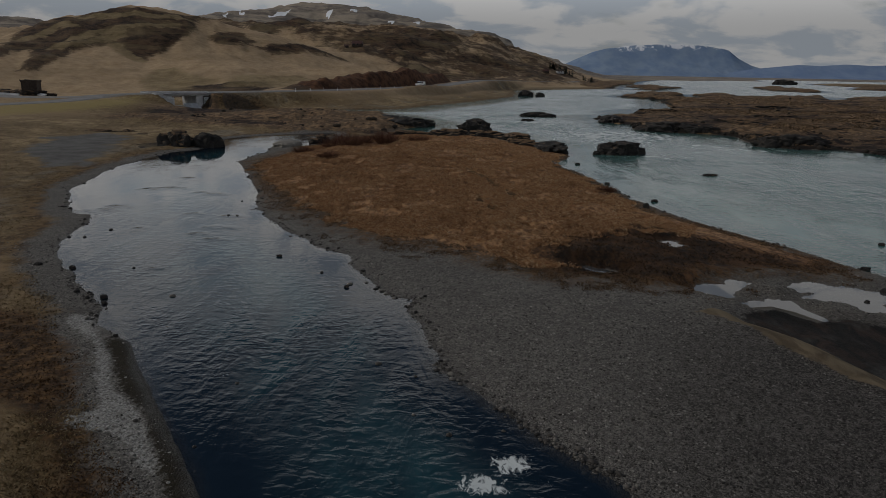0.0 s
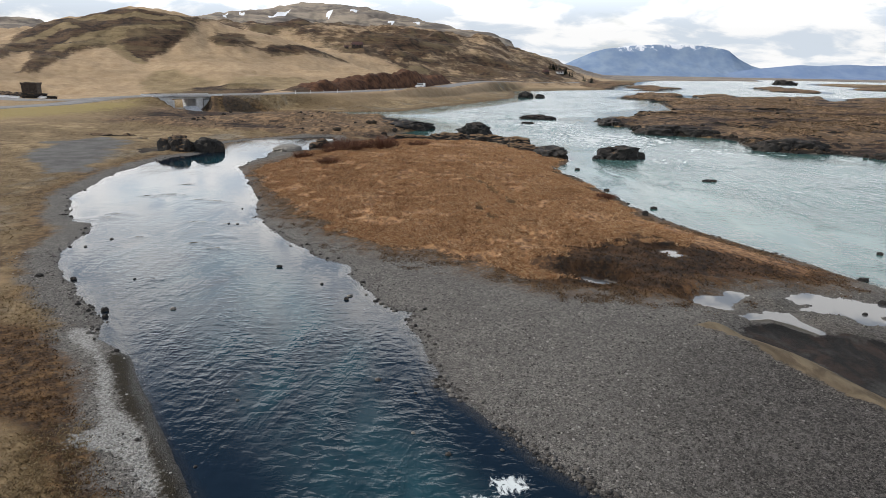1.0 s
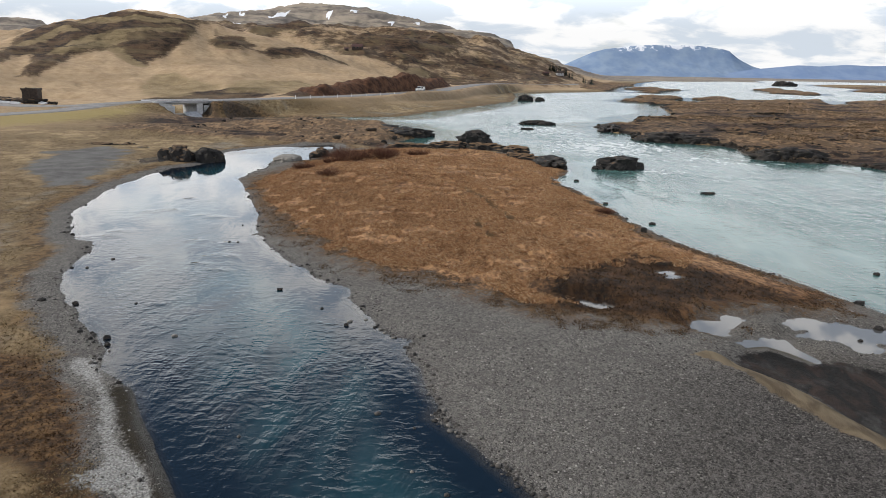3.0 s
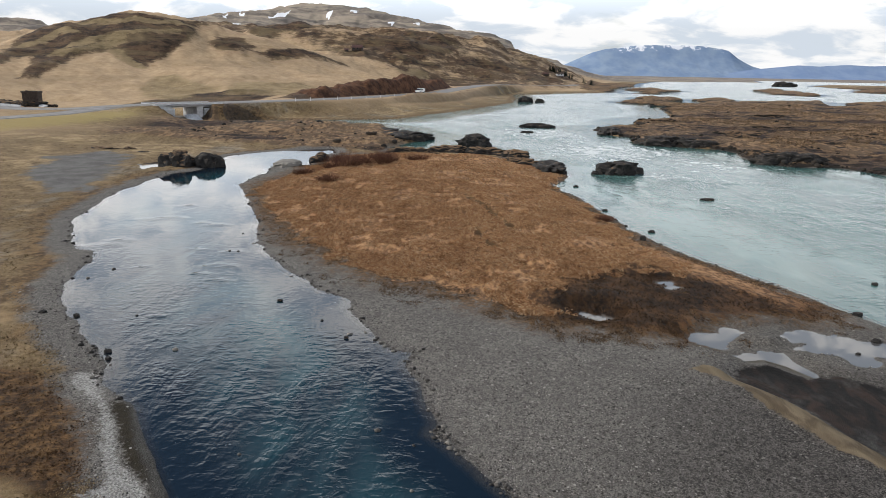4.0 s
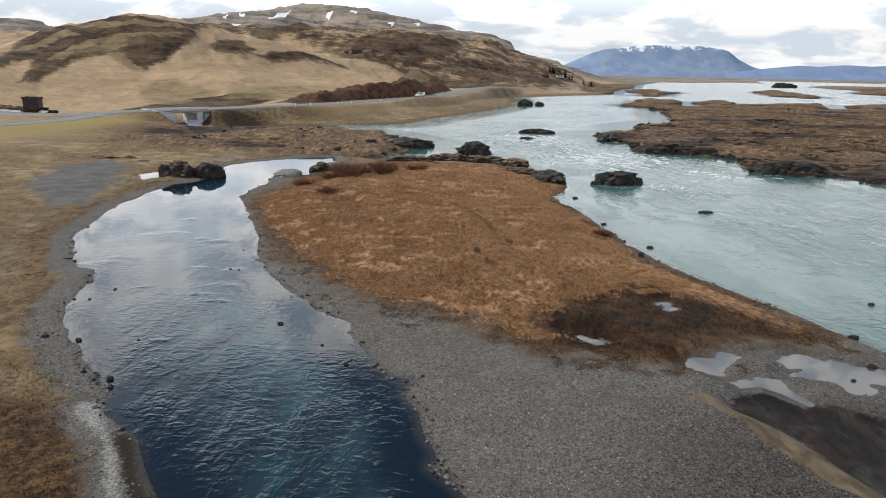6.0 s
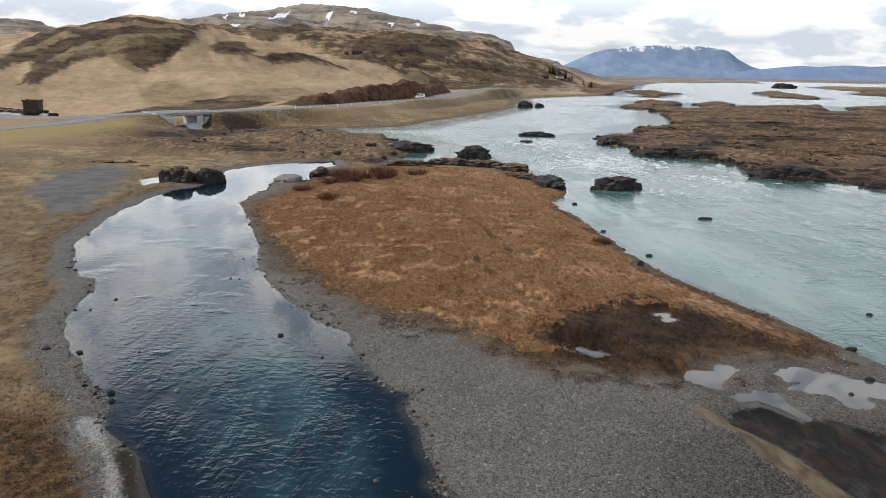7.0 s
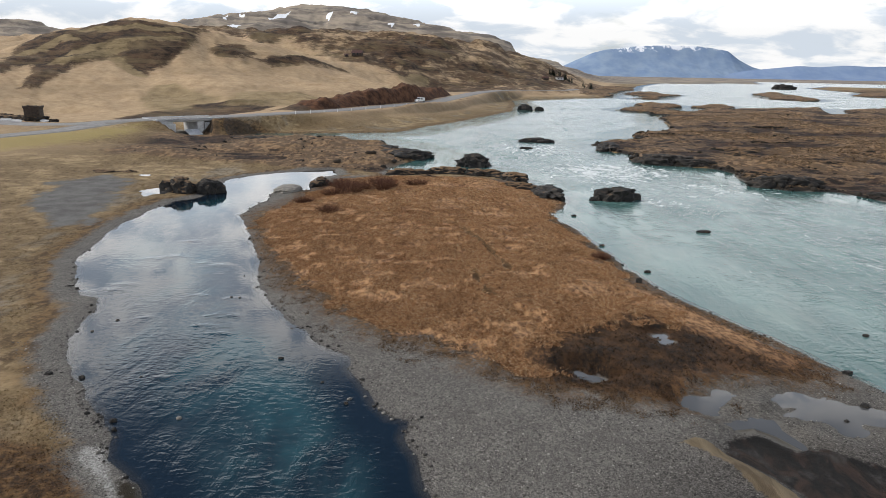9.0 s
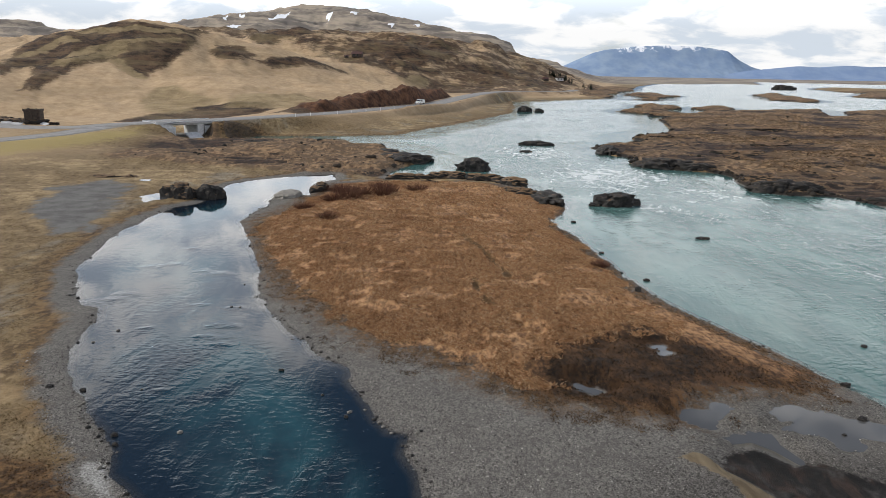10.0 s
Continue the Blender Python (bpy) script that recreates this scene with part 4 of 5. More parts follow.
def plain(name, dark, light, scale=3.0, rough=0.85, metal=0.0, bump=0.3):
    m, n, b, at = material(name)
    v = n.math("ADD", n.math("MULTIPLY", n.noise(at, scale, 5, 0.6), 0.65), n.math("MULTIPLY", n.noise(at, scale * 7, 4, 0.6), 0.35))
    n.put(b.inputs["Base Color"], n.mix(n.step(v, 0.33, 0.67), dark, light))
    b.inputs["Roughness"].default_value = rough
    b.inputs["Metallic"].default_value = metal
    n.put(b.inputs["Normal"], n.bump(v, bump, 0.03))
    return m


ASPHALT = plain("worn_asphalt", (0.17, 0.165, 0.16), (0.27, 0.26, 0.25), 0.8)
CONCRETE = plain("weathered_concrete", (0.36, 0.36, 0.36), (0.62, 0.62, 0.62), 0.9)
DARK_WOOD = plain("dark_timber", (0.02, 0.014, 0.010), (0.07, 0.048, 0.034), 2.0)
STEEL = plain("galvanised_steel", (0.30, 0.31, 0.32), (0.48, 0.49, 0.5), 4.0, 0.45, 0.8)
WHITE_PAINT = plain("white_paint", (0.72, 0.72, 0.70), (0.82, 0.82, 0.80), 1.2, 0.35)
RED_ROOF = plain("rust_red_roof", (0.045, 0.018, 0.014), (0.09, 0.035, 0.026), 1.5, 0.6)
RUBBER = plain("tyre_rubber", (0.015, 0.015, 0.015), (0.03, 0.03, 0.03), 8.0)
GLASS = plain("dark_glass", (0.015, 0.018, 0.02), (0.03, 0.034, 0.04), 2.0, 0.08)
TURF = plain("turf", (0.10, 0.07, 0.035), (0.30, 0.22, 0.11), 3.0)
GREY_ROCK = plain("grey_rock", (0.13, 0.12, 0.105), (0.27, 0.25, 0.215), 1.3, 0.9, 0.0, 0.8)


def z_at(x, y):
    return float(land(np.array([float(x)]), np.array([float(y)]))[0][0])


def empty(name, x, y, z, turn=0.0):
    o = new(name)
    o.matrix_basis = pose(x, y, z, 0, 0, turn)
    return o


# ---------------------------------------------------------------- roads
def spline(line, steps=8):
    p = [Vector(q) for q in line]
    out = []
    for i in range(len(p) - 1):
        a, b, c, d = p[max(i - 1, 0)], p[i], p[i + 1], p[min(i + 2, len(p) - 1)]
        for k in range(steps):
            t = k / steps
            out.append(0.5 * (2 * b + (c - a) * t + (2 * a - 5 * b + 4 * c - d) * t * t + (3 * b - 3 * c + d - a) * t ** 3))
    return out + [p[-1]]


def road_strip(name, line, width, words, lift=0.0):
    bm = bmesh.new()
    rows = []
    pts = spline(line)
    for i, p in enumerate(pts):
        t = (pts[min(i + 1, len(pts) - 1)] - pts[max(i - 1, 0)]).normalized()
        side = Vector((t.y, -t.x, 0)).normalized()
        rows.append([bm.verts.new(p + side * width * k + Vector((0, 0, lift + h))) for k, h in ((-0.62, -0.4), (-0.5, 0.0), (0, 0.05), (0.5, 0.0), (0.62, -0.4))])
    for a, b in zip(rows, rows[1:]):
        for i in range(4):
            bm.faces.new((a[i], a[i + 1], b[i + 1], b[i]))
    bmesh.ops.recalc_face_normals(bm, faces=bm.faces)
    return tagged(part(name, bm, ASPHALT), words, "road", kind="structure")


road_strip("road", ROAD, 6.6, "grey two-lane road on a low bank along the hill")
road_strip("road_branch", BRANCH, 5.0, "grey side road joining the main road", -0.03)

# ---------------------------------------------------------------- bridge over the gully
bridge = empty("bridge", -61.0, 173.4, 0.0, 43.5)
tagged(bridge, "short concrete road bridge with pale abutments over a gully", "bridge")
part("deck", boxed(-10.5, 6.2, -3.7, 3.7, 3.2, 3.93), CONCRETE, bridge)
for y0 in (-3.95, 3.7):
    part("kerb", boxed(-10.4, 6.1, y0, y0 + 0.25, 3.55, 4.12), CONCRETE, bridge)
part("abutment", boxed(-9.8, -6.3, -3.9, 3.9, -0.4, 3.2), CONCRETE, bridge, "pale weathered concrete abutment")
part("abutment", boxed(-0.5, 1.1, -3.9, 3.9, -0.4, 3.2), CONCRETE, bridge, "pale weathered concrete abutment")
part("wing_wall", box(bmesh.new(), -1.8, 1.8, -0.2, 0.2, 0.9, 3.0, pose(-8.0, -4.6, 0, 0, 0, -8)), CONCRETE, bridge, "pale weathered concrete wing wall")
part("wing_wall", boxed(1.1, 5.4, -4.5, -4.1, 0.3, 3.0), STEEL, bridge, "grey corrugated steel wing wall")
for x in range(6):
    part("rib", boxed(1.4 + 0.7 * x, 1.6 + 0.7 * x, -4.62, -4.5, 0.35, 2.95), STEEL, bridge)
part("apron", box(bmesh.new(), -1.7, 1.7, -1.3, 1.3, -0.15, 0.15, pose(-2.5, -6.2, 0.95, 26, 0, 6)), CONCRETE, bridge, "tilted pale concrete slab")

# ---------------------------------------------------------------- hut, houses
def hut(x, y, turn):
    z = z_at(x, y)
    h = empty("hut", x, y, z - 0.1, turn)
    tagged(h, "small dark ruined hut on a mound of dark rubble", "hut")
    bm = rock_mesh("mound", 71, 2.9, 2.2, 1.9, 4, 0.4, 0.0)
    part("mound", bm, ROCK, h, "mound of dark mossy rubble")
    for x0, x1, y0, y1 in ((-1.8, 1.5, -1.6, -1.35), (-1.8, 1.5, 1.35, 1.6), (-1.8, -1.55, -1.35, 1.35), (1.25, 1.5, -1.35, 1.35)):
        part("wall", boxed(x0, x1, y0, y1, 0.6, 3.4), DARK_WOOD, h)
    bm = bmesh.new()
    bmesh.ops.create_grid(bm, x_segments=12, y_segments=10, size=0.5)
    for v in bm.verts:
        v.co = (-0.15 + v.co.x * 3.6, v.co.y * 3.5, 3.55 + 0.3 * noise.noise(v.co * 9))
    geom = bmesh.ops.extrude_face_region(bm, geom=bm.faces[:])
    for v in geom["geom"]:
        if isinstance(v, bmesh.types.BMVert):
            v.co.z -= 0.4
    bmesh.ops.recalc_face_normals(bm, faces=bm.faces)
    part("roof", bm, DARK_WOOD, h)
    for k in (-1.3, -0.1, 1.0):
        part("post", boxed(k - 0.1, k + 0.1, -1.75, -1.6, 1.0, 3.4), DARK_WOOD, h)


hut(-96.7, 169.5, 12)
for x, y, a, bb, h_, seed in ((-101.5, 171.5, 2.6, 1.3, 1.5, 72), (-106.0, 174.0, 3.2, 1.4, 1.3, 73), (-111.0, 177.0, 2.8, 1.4, 1.5, 74), (-92.8, 169.5, 1.8, 1.0, 1.0, 75)):
    o = part("rubble", rock_mesh("rubble", seed, a, bb, h_, 4, 0.45, 0.1), ROCK)
    o.location = (x, y, z_at(x, y) - 0.1)
    tagged(o, "dark fallen masonry beside the ruined hut", "rubble", "ruin rubble")
for x, y, turn in ((-103.3, 169.0, 20), (-99.4, 166.6, 5), (-93.4, 167.4, -30)):
    o = part("slab", box(bmesh.new(), -1.1, 1.1, -0.5, 0.5, -0.15, 0.15, pose(0, 0, 0, 22, 4, turn)), CONCRETE)
    o.location = (x, y, z_at(x, y) + 0.25)
    tagged(o, "pale concrete slab lying by the ruin", "slab", "ruin slabs")


def house(x, y, turn, long, wide, high, wall_m, roof_m, words):
    z = z_at(x, y) - 0.3
    h = empty("house", x, y, z, turn)
    tagged(h, words, "house")
    part("wall", boxed(-long / 2, long / 2, -wide / 2, wide / 2, 0, high), wall_m, h)
    bm = bmesh.new()
    a, b_, top = long / 2 + 0.4, wide / 2 + 0.4, high + wide * 0.32
    v = [bm.verts.new(p) for p in ((-a, -b_, high - 0.1), (a, -b_, high - 0.1), (a, b_, high - 0.1), (-a, b_, high - 0.1), (-a, 0, top), (a, 0, top))]
    for f in ((0, 1, 5, 4), (2, 3, 4, 5), (0, 4, 3), (1, 2, 5), (3, 2, 1, 0)):
        bm.faces.new([v[i] for i in f])
    bmesh.ops.recalc_face_normals(bm, faces=bm.faces)
    part("roof", bm, roof_m, h)
    k = -long / 2 + 1.2
    while k < long / 2 - 1.0:
        part("window", boxed(k, k + 0.9, -wide / 2 - 0.06, -wide / 2 + 0.05, 1.0, 2.1), GLASS, h)
        k += 2.4
    return h


house(-59, 487, -6, 6.5, 5, 2.2, DARK_WOOD, RED_ROOF, "low dark timber house with a rust-red roof on the hill")
house(-66, 486, 8, 2.6, 2.6, 1.7, DARK_WOOD, RED_ROOF, "small dark outbuilding beside the hill house")
house(107, 688, 10, 6.5, 5, 2.4, CONCRETE, DARK_WOOD, "grey rendered farmhouse among dark trees")
house(88, 646, 20, 4.5, 4, 2.0, DARK_WOOD, RED_ROOF, "low dark farm building with a rust-red roof")

# ---------------------------------------------------------------- pickup on the road
def pickup(x, y, z, turn):
    p = empty("pickup_truck", x, y, z, turn)
    tagged(p, "white pickup truck on the grey road", "truck")
    bm = boxed(-2.6, 2.6, -0.95, 0.95, 0.45, 1.05)
    part("body", bm, WHITE_PAINT, p)
    bm = bmesh.new()
    v = [bm.verts.new(q) for yy in (-0.85, 0.85) for q in ((-0.5, yy, 1.05), (1.5, yy, 1.05), (0.9, yy * 0.9, 1.8), (-0.35, yy * 0.9, 1.8))]
    for f in ((3, 2, 1, 0), (4, 5, 6, 7), (0, 1, 5, 4), (1, 2, 6, 5), (2, 3, 7, 6), (3, 0, 4, 7)):
        bm.faces.new([v[i] for i in f])
    cab = part("cab", bm, WHITE_PAINT, p)
    for yy in (-0.93, 0.86):
        part("window", boxed(-0.3, 0.95, yy, yy + 0.07, 1.15, 1.68), GLASS, cab)
    part("windscreen", box(bmesh.new(), -0.04, 0.04, -0.75, 0.75, -0.3, 0.3, pose(1.24, 0, 1.42, 0, -38, 0)), GLASS, cab)
    part("cargo_box", boxed(-2.55, -0.6, -0.95, 0.95, 1.05, 1.75), WHITE_PAINT, p)
    for xx in (-1.6, 1.65):
        for yy in (-0.92, 0.92):
            bm = bmesh.new()
            bmesh.ops.create_cone(bm, cap_ends=True, segments=20, radius1=0.38, radius2=0.38, depth=0.26, matrix=pose(xx, yy, 0.38, 90, 0, 0))
            wheel = part("wheel", bm, RUBBER, p)
            bm = bmesh.new()
            bmesh.ops.create_cone(bm, cap_ends=True, segments=16, radius1=0.22, radius2=0.2, depth=0.3, matrix=pose(xx, yy, 0.38, 90, 0, 0))
            part("rim", bm, STEEL, wheel)
    for yy in (-0.7, 0.7):
        part("headlight", boxed(2.56, 2.64, yy - 0.15, yy + 0.15, 0.75, 0.92), GLASS, p)


pickup(-9.6, 272.5, 4.2, 248)

for i in range(9):
    x, y, z = spline(ROAD, 8)[72 + 2 * i]
    o = part("marker_post", boxed(-0.04, 0.04, -0.04, 0.04, -0.3, 0.85), WHITE_PAINT)
    o.location = (x + 3.9, y - 1.6, z - 0.05)
    tagged(o, "thin white road marker post on the verge", "post", "road marker posts")

# ---------------------------------------------------------------- outcrops on the shores
# x, y, half width, half depth, height, turn, seed
OUTCROPS = [(-7.2, 133.5, 4.6, 4.6, 1.7, 20, 21, "low black lava outcrop at the end of the spit"),
            (-12.5, 140, 3.6, 5.0, 1.5, 10, 22, "low black lava outcrop on the spit"),
            (-20, 150, 6.0, 4.0, 1.3, -20, 23, "dark lava ledge with brown grass on the spit"),
            (-31, 152, 6.0, 3.0, 1.3, -8, 24, "dark lava ledge with brown grass on the spit"),
            (-42, 158, 5.0, 2.6, 1.2, 0, 25, "dark lava ledge with brown grass on the spit"),
            (-5.0, 111.0, 3.2, 1.4, 1.2, 8, 26, "dark lava ledge along the grassy isle"),
            (0.6, 112.2, 3.4, 1.5, 1.5, 0, 27, "dark lava ledge along the grassy isle"),
            (6.4, 110.5, 3.2, 1.5, 1.5, -14, 28, "dark lava ledge along the grassy isle"),
            (10.4, 107.0, 2.6, 1.8, 1.4, -40, 29, "dark lava ledge along the grassy isle"),
            (13.8, 92.5, 1.9, 4.2, 1.6, 12, 30, "black lava outcrop at the edge of the grassy isle"),
            (-17.3, 98.5, 1.3, 1.8, 1.5, 0, 31, "dark lava block beside the stream"),
            (35.6, 156, 2.4, 7.0, 1.5, -14, 33, "black lava shore of the heath isle"),
            (40.2, 131.5, 4.6, 3.6, 1.9, -20, 34, "black lava shore of the heath isle"),
            (46.0, 127.5, 3.4, 2.0, 1.6, -10, 35, "black lava shore of the heath isle"),
            (50.0, 104.6, 4.2, 2.8, 2.1, -12, 36, "large black lava outcrop on the river shore"),
            (84, 143, 4.5, 3.0, 2.2, 0, 37, "dark lava hummock on the heath isle"),
            (62, 95, 4.0, 1.6, 1.0, -35, 38, "black lava shore of the heath isle"),
            (10.6, 97.5, 2.6, 0.9, 1.25, -8, 49, "dark lava ledge breaking the grassy isle"),
            (-2.0, 103.0, 1.4, 0.8, 1.2, 0, 52, "low dark rock in the meadow grass"),
            (62, 151, 6.0, 3.0, 1.7, -10, 60, "dark lava hummock on the heath isle"),
            (76, 166, 5.0, 2.6, 1.9, 5, 61, "dark lava hummock on the heath isle"),
            (57, 188, 4.0, 3.0, 1.6, 30, 62, "dark lava hummock on the heath isle"),
            (92, 178, 6.0, 2.4, 1.9, -6, 63, "dark lava hummock on the heath isle"),
            (68, 127, 4.5, 1.8, 1.6, -15, 64, "dark lava hummock on the heath isle"),
            (98, 216, 7.0, 3.0, 2.0, 0, 65, "dark lava hummock on the heath isle"),
            (112, 152, 6.5, 2.4, 2.0, -8, 66, "dark lava hummock on the heath isle"),
            (78, 117, 4.0, 1.6, 1.6, -25, 67, "dark lava hummock on the heath isle"),
            (58, 140, 4.0, 1.5, 1.6, -20, 68, "dark lava hummock on the heath isle"),
            (52, 113, 4.0, 1.6, 1.6, -12, 69, "dark lava hummock on the heath isle"),
            (-50.5, 104, 2.4, 1.0, 1.0, 0, 39, "low dark rocks at the edge of the mud flat"),
            (-47.0, 104.6, 2.0, 0.9, 0.9, 0, 40, "low dark rocks at the edge of the mud flat")]
for x, y, a, b_, h, turn, seed, words in OUTCROPS:
    o = part("outcrop", rock_mesh("outcrop", seed, a, b_, h, 5, 0.42, 0.12), TURFED_ROCK if "grassy isle" in words and "black" not in words else WASHED_ROCK if "black" in words or "spit" in words else ROCK)
    o.matrix_basis = pose(x, y, min(0.25, max(-0.1, z_at(x, y) * 0.3)), 0, 0, turn)
    tagged(o, words, "rock", "lava outcrops")
o = part("boulder", rock_mesh("boulder", 50, 1.7, 2.6, 1.0, 4, 0.2, 0.1), GREY_ROCK)
o.location = (-20.6, 93.2, 0.1)
tagged(o, "smooth grey boulder at the mouth of the stream", "rock")

# ---------------------------------------------------------------- far mountains
def far_mountain(name, xs, y0, depth_, profile, mat, words):
    """A far massif: a grid whose height follows a profile across and falls to its foot in front."""
    bm = bmesh.new()
    nx, ny = 240, 40
    rows = []
    for j in range(ny):
        v = j / (ny - 1)
        row = []
        for i in range(nx):
            x = xs[0] + (xs[1] - xs[0]) * i / (nx - 1)
            top = profile(x)
            gul = noise.fractal(Vector((x * 0.006, v * 2.0, 3.0)), 0.9, 2.0, 5)
            rise = min(1.0, v * 1.25 + 0.10 * gul * max(0.0, 1 - 1.2 * v))
            form = (0.45 * rise + 0.55 * rise ** 3) if rise > 0 else 0
            row.append(bm.verts.new((x, y0 + depth_ * v, -2 + top * form * (1 + 0.015 * gul))))
        rows.append(row)
    for a, b_ in zip(rows, rows[1:]):
        for i in range(nx - 1):
            f = bm.faces.new((a[i], a[i + 1], b_[i + 1], b_[i]))
            f.smooth = True
    o = part(name, bm, mat)
    return tagged(o, words, "mountain", kind="structure")


def haze_material(name, low, high, snow_from, snow_to):
    m, n, b, at = material(name)
    zz = n.add("ShaderNodeSeparateXYZ")
    n.put(zz.inputs[0], at)
    v = n.noise(at, 0.012, 6, 0.65)
    # both rock tones carry the blue haze of distance in their colour
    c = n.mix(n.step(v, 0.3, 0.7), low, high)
    streaks = n.noise(n.scaled(at, 0.020, 0.006, 0.028), 1.0, 6, 0.72, 0.5)
    s_ = n.step(n.math("ADD", zz.outputs[2], n.math("MULTIPLY_ADD", streaks, 230.0, -115.0)), snow_from, snow_to)
    n.put(b.inputs["Base Color"], n.mix(s_, c, (0.86, 0.88, 0.92)))
    b.inputs["Roughness"].default_value = 1.0
    b.inputs["Specular IOR Level"].default_value = 0.0
    return m


def ramp(x, pts):
    return float(np.interp(x, [p[0] for p in pts], [p[1] for p in pts]))


# rock colours tinted blue to stand in for haze in the air
HAZE_BLUE_ROCK = haze_material("haze_blue_rock", (0.19, 0.27, 0.41), (0.27, 0.35, 0.46), 164, 180)
HAZE_FAR_ROCK = haze_material("haze_blue_range", (0.19, 0.27, 0.43), (0.25, 0.33, 0.47), 900, 950)
TABLE = [(540, 12), (650, 40), (760, 92), (860, 135), (930, 154), (1090, 174), (1240, 184), (1375, 184), (1500, 176), (1590, 164), (1630, 155), (1690, 110), (1770, 72), (1880, 44), (2100, 22)]
far_mountain("table_mountain", (540, 2100), 3950, 380, lambda x: ramp(x, TABLE) * 1.0, HAZE_BLUE_ROCK, "flat-topped mountain coloured blue with haze, snow along its summit")
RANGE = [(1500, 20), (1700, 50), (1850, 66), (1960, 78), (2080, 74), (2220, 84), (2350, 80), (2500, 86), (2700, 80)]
far_mountain("far_range", (1500, 2700), 3850, 250, lambda x: ramp(x, RANGE), HAZE_FAR_ROCK, "low mountain range on the horizon, coloured blue with haze")
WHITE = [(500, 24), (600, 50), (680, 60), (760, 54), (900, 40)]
# haze over the snowy range is likewise put into its pale blue tones
far_mountain("snow_range", (450, 900), 4420, 150, lambda x: ramp(x, WHITE), haze_material("haze_blue_snow", (0.30, 0.38, 0.50), (0.5, 0.58, 0.7), 20, 60), "snowy range far behind, its colour paled with haze")


# ---------------------------------------------------------------- loose stones and grass
def scatter(name, centres, sizes, base, faces, squash, mat, words, category, up=False):
    """Many small pieces in one mesh: copies of a base form, turned, stretched and sunk at random."""
    rng = np.random.RandomState(len(centres))
    k, nb = len(centres), len(base)
    a = rng.rand(k) * 6.283
    ca, sa = np.cos(a)[:, None], np.sin(a)[:, None]
    st = 0.7 + 0.6 * rng.rand(k, 3)
    p = base[None] * st[:, None, :] * (1 + 0.22 * (rng.rand(k, nb, 1) - 0.5) * (0 if up else 1)) * sizes[:, None, None]
    x, y = p[:, :, 0] * ca - p[:, :, 1] * sa, p[:, :, 0] * sa + p[:, :, 1] * ca
    co = np.stack([x, y, p[:, :, 2] * squash], -1) + centres[:, None, :]
    idx = (faces[None] + (np.arange(k) * nb)[:, None, None]).reshape(-1, 3)
    me = bpy.data.meshes.new(name)
    me.vertices.add(k * nb)
    me.vertices.foreach_set("co", co.astype(np.float32).ravel())
    me.loops.add(idx.size)
    me.loops.foreach_set("vertex_index", idx.astype(np.int32).ravel())
    me.polygons.add(len(idx))
    me.polygons.foreach_set("loop_start", np.arange(0, idx.size, 3, dtype=np.int32))
    me.update()
    me.materials.append(mat)
    return tagged(new(name, me), words, category, kind="stuff")


def icosa():
    bm = bmesh.new()
    bmesh.ops.create_icosphere(bm, subdivisions=1, radius=1.0)
    v = np.array([x.co[:] for x in bm.verts])
    f = np.array([[x.index for x in q.verts] for q in bm.faces])
    bm.free()
    return v, f


def island_material(name, colours, rough=0.9, patchy=False, dark_gravel=False):
    m, n, b, at = material(name)
    r_ = n.add("ShaderNodeNewGeometry").outputs["Random Per Island"]
    ramp_ = n.add("ShaderNodeValToRGB")
    n.put(ramp_.inputs[0], r_)
    while len(ramp_.color_ramp.elements) < len(colours):
        ramp_.color_ramp.elements.new(0.5)
    for i, (e, c) in enumerate(zip(ramp_.color_ramp.elements, colours)):
        e.position, e.color = i / (len(colours) - 1), (*c, 1)
    tone = n.mix(n.step(n.noise(at, 30, 3), 0.3, 0.7, 0.0, 0.35), ramp_.outputs[0], (0.05, 0.045, 0.04))
    if dark_gravel:   # darker towards the flood channel
        xy = n.add("ShaderNodeSeparateXYZ")
        n.put(xy.inputs[0], at)
        darkening = n.math("ADD", n.math("MULTIPLY_ADD", xy.outputs[1], -0.55, 8.8), n.math("ADD", xy.outputs[0], n.math("MULTIPLY_ADD", n.noise(at, 0.16, 4, 0.6), 6.0, -3.0)))
        tone = n.mix(n.math("MULTIPLY", n.step(darkening, 0.0, 11.0, 0.0, 0.8), n.step(xy.outputs[1], 30.0, 26.0)), tone, n.mix(1.0, tone, (0.42, 0.42, 0.43), "MULTIPLY"))
    if patchy:
        tone = n.mix(n.step(n.noise(n.scaled(at, 1, 0.5, 1), 0.35, 6, 0.65), 0.46, 0.64, 0.0, 0.4), tone, n.mix(1.0, tone, (0.60, 0.50, 0.42), "MULTIPLY"))
        tone = n.mix(n.step(n.noise(n.scaled(at, 1, 0.45, 1), 3.0, 5, 0.72, 0.3), 0.50, 0.38, 0.0, 0.6), tone, n.mix(1.0, tone, (0.40, 0.34, 0.30), "MULTIPLY"))
    n.put(b.inputs["Base Color"], tone)
    b.inputs["Roughness"].default_value = rough
    b.inputs["Specular IOR Level"].default_value = 0.2
    return m


def spots(count, seed, r0, r1, spread=36, power=1.0, inside=None, reach=5.0):
    rng = np.random.RandomState(seed)
    r = r0 * (r1 / r0) ** (rng.rand(count) ** power)
    a = np.radians((rng.rand(count) * 2 - 1) * spread)
    px, py = r * np.sin(a), r * np.cos(a)
    if inside is not None:
        near = np.zeros(count, bool)
        for loop in inside:
            near |= sdf(px, py, loop, 30) > -reach
        px, py = px[near], py[near]
    return px, py, rng


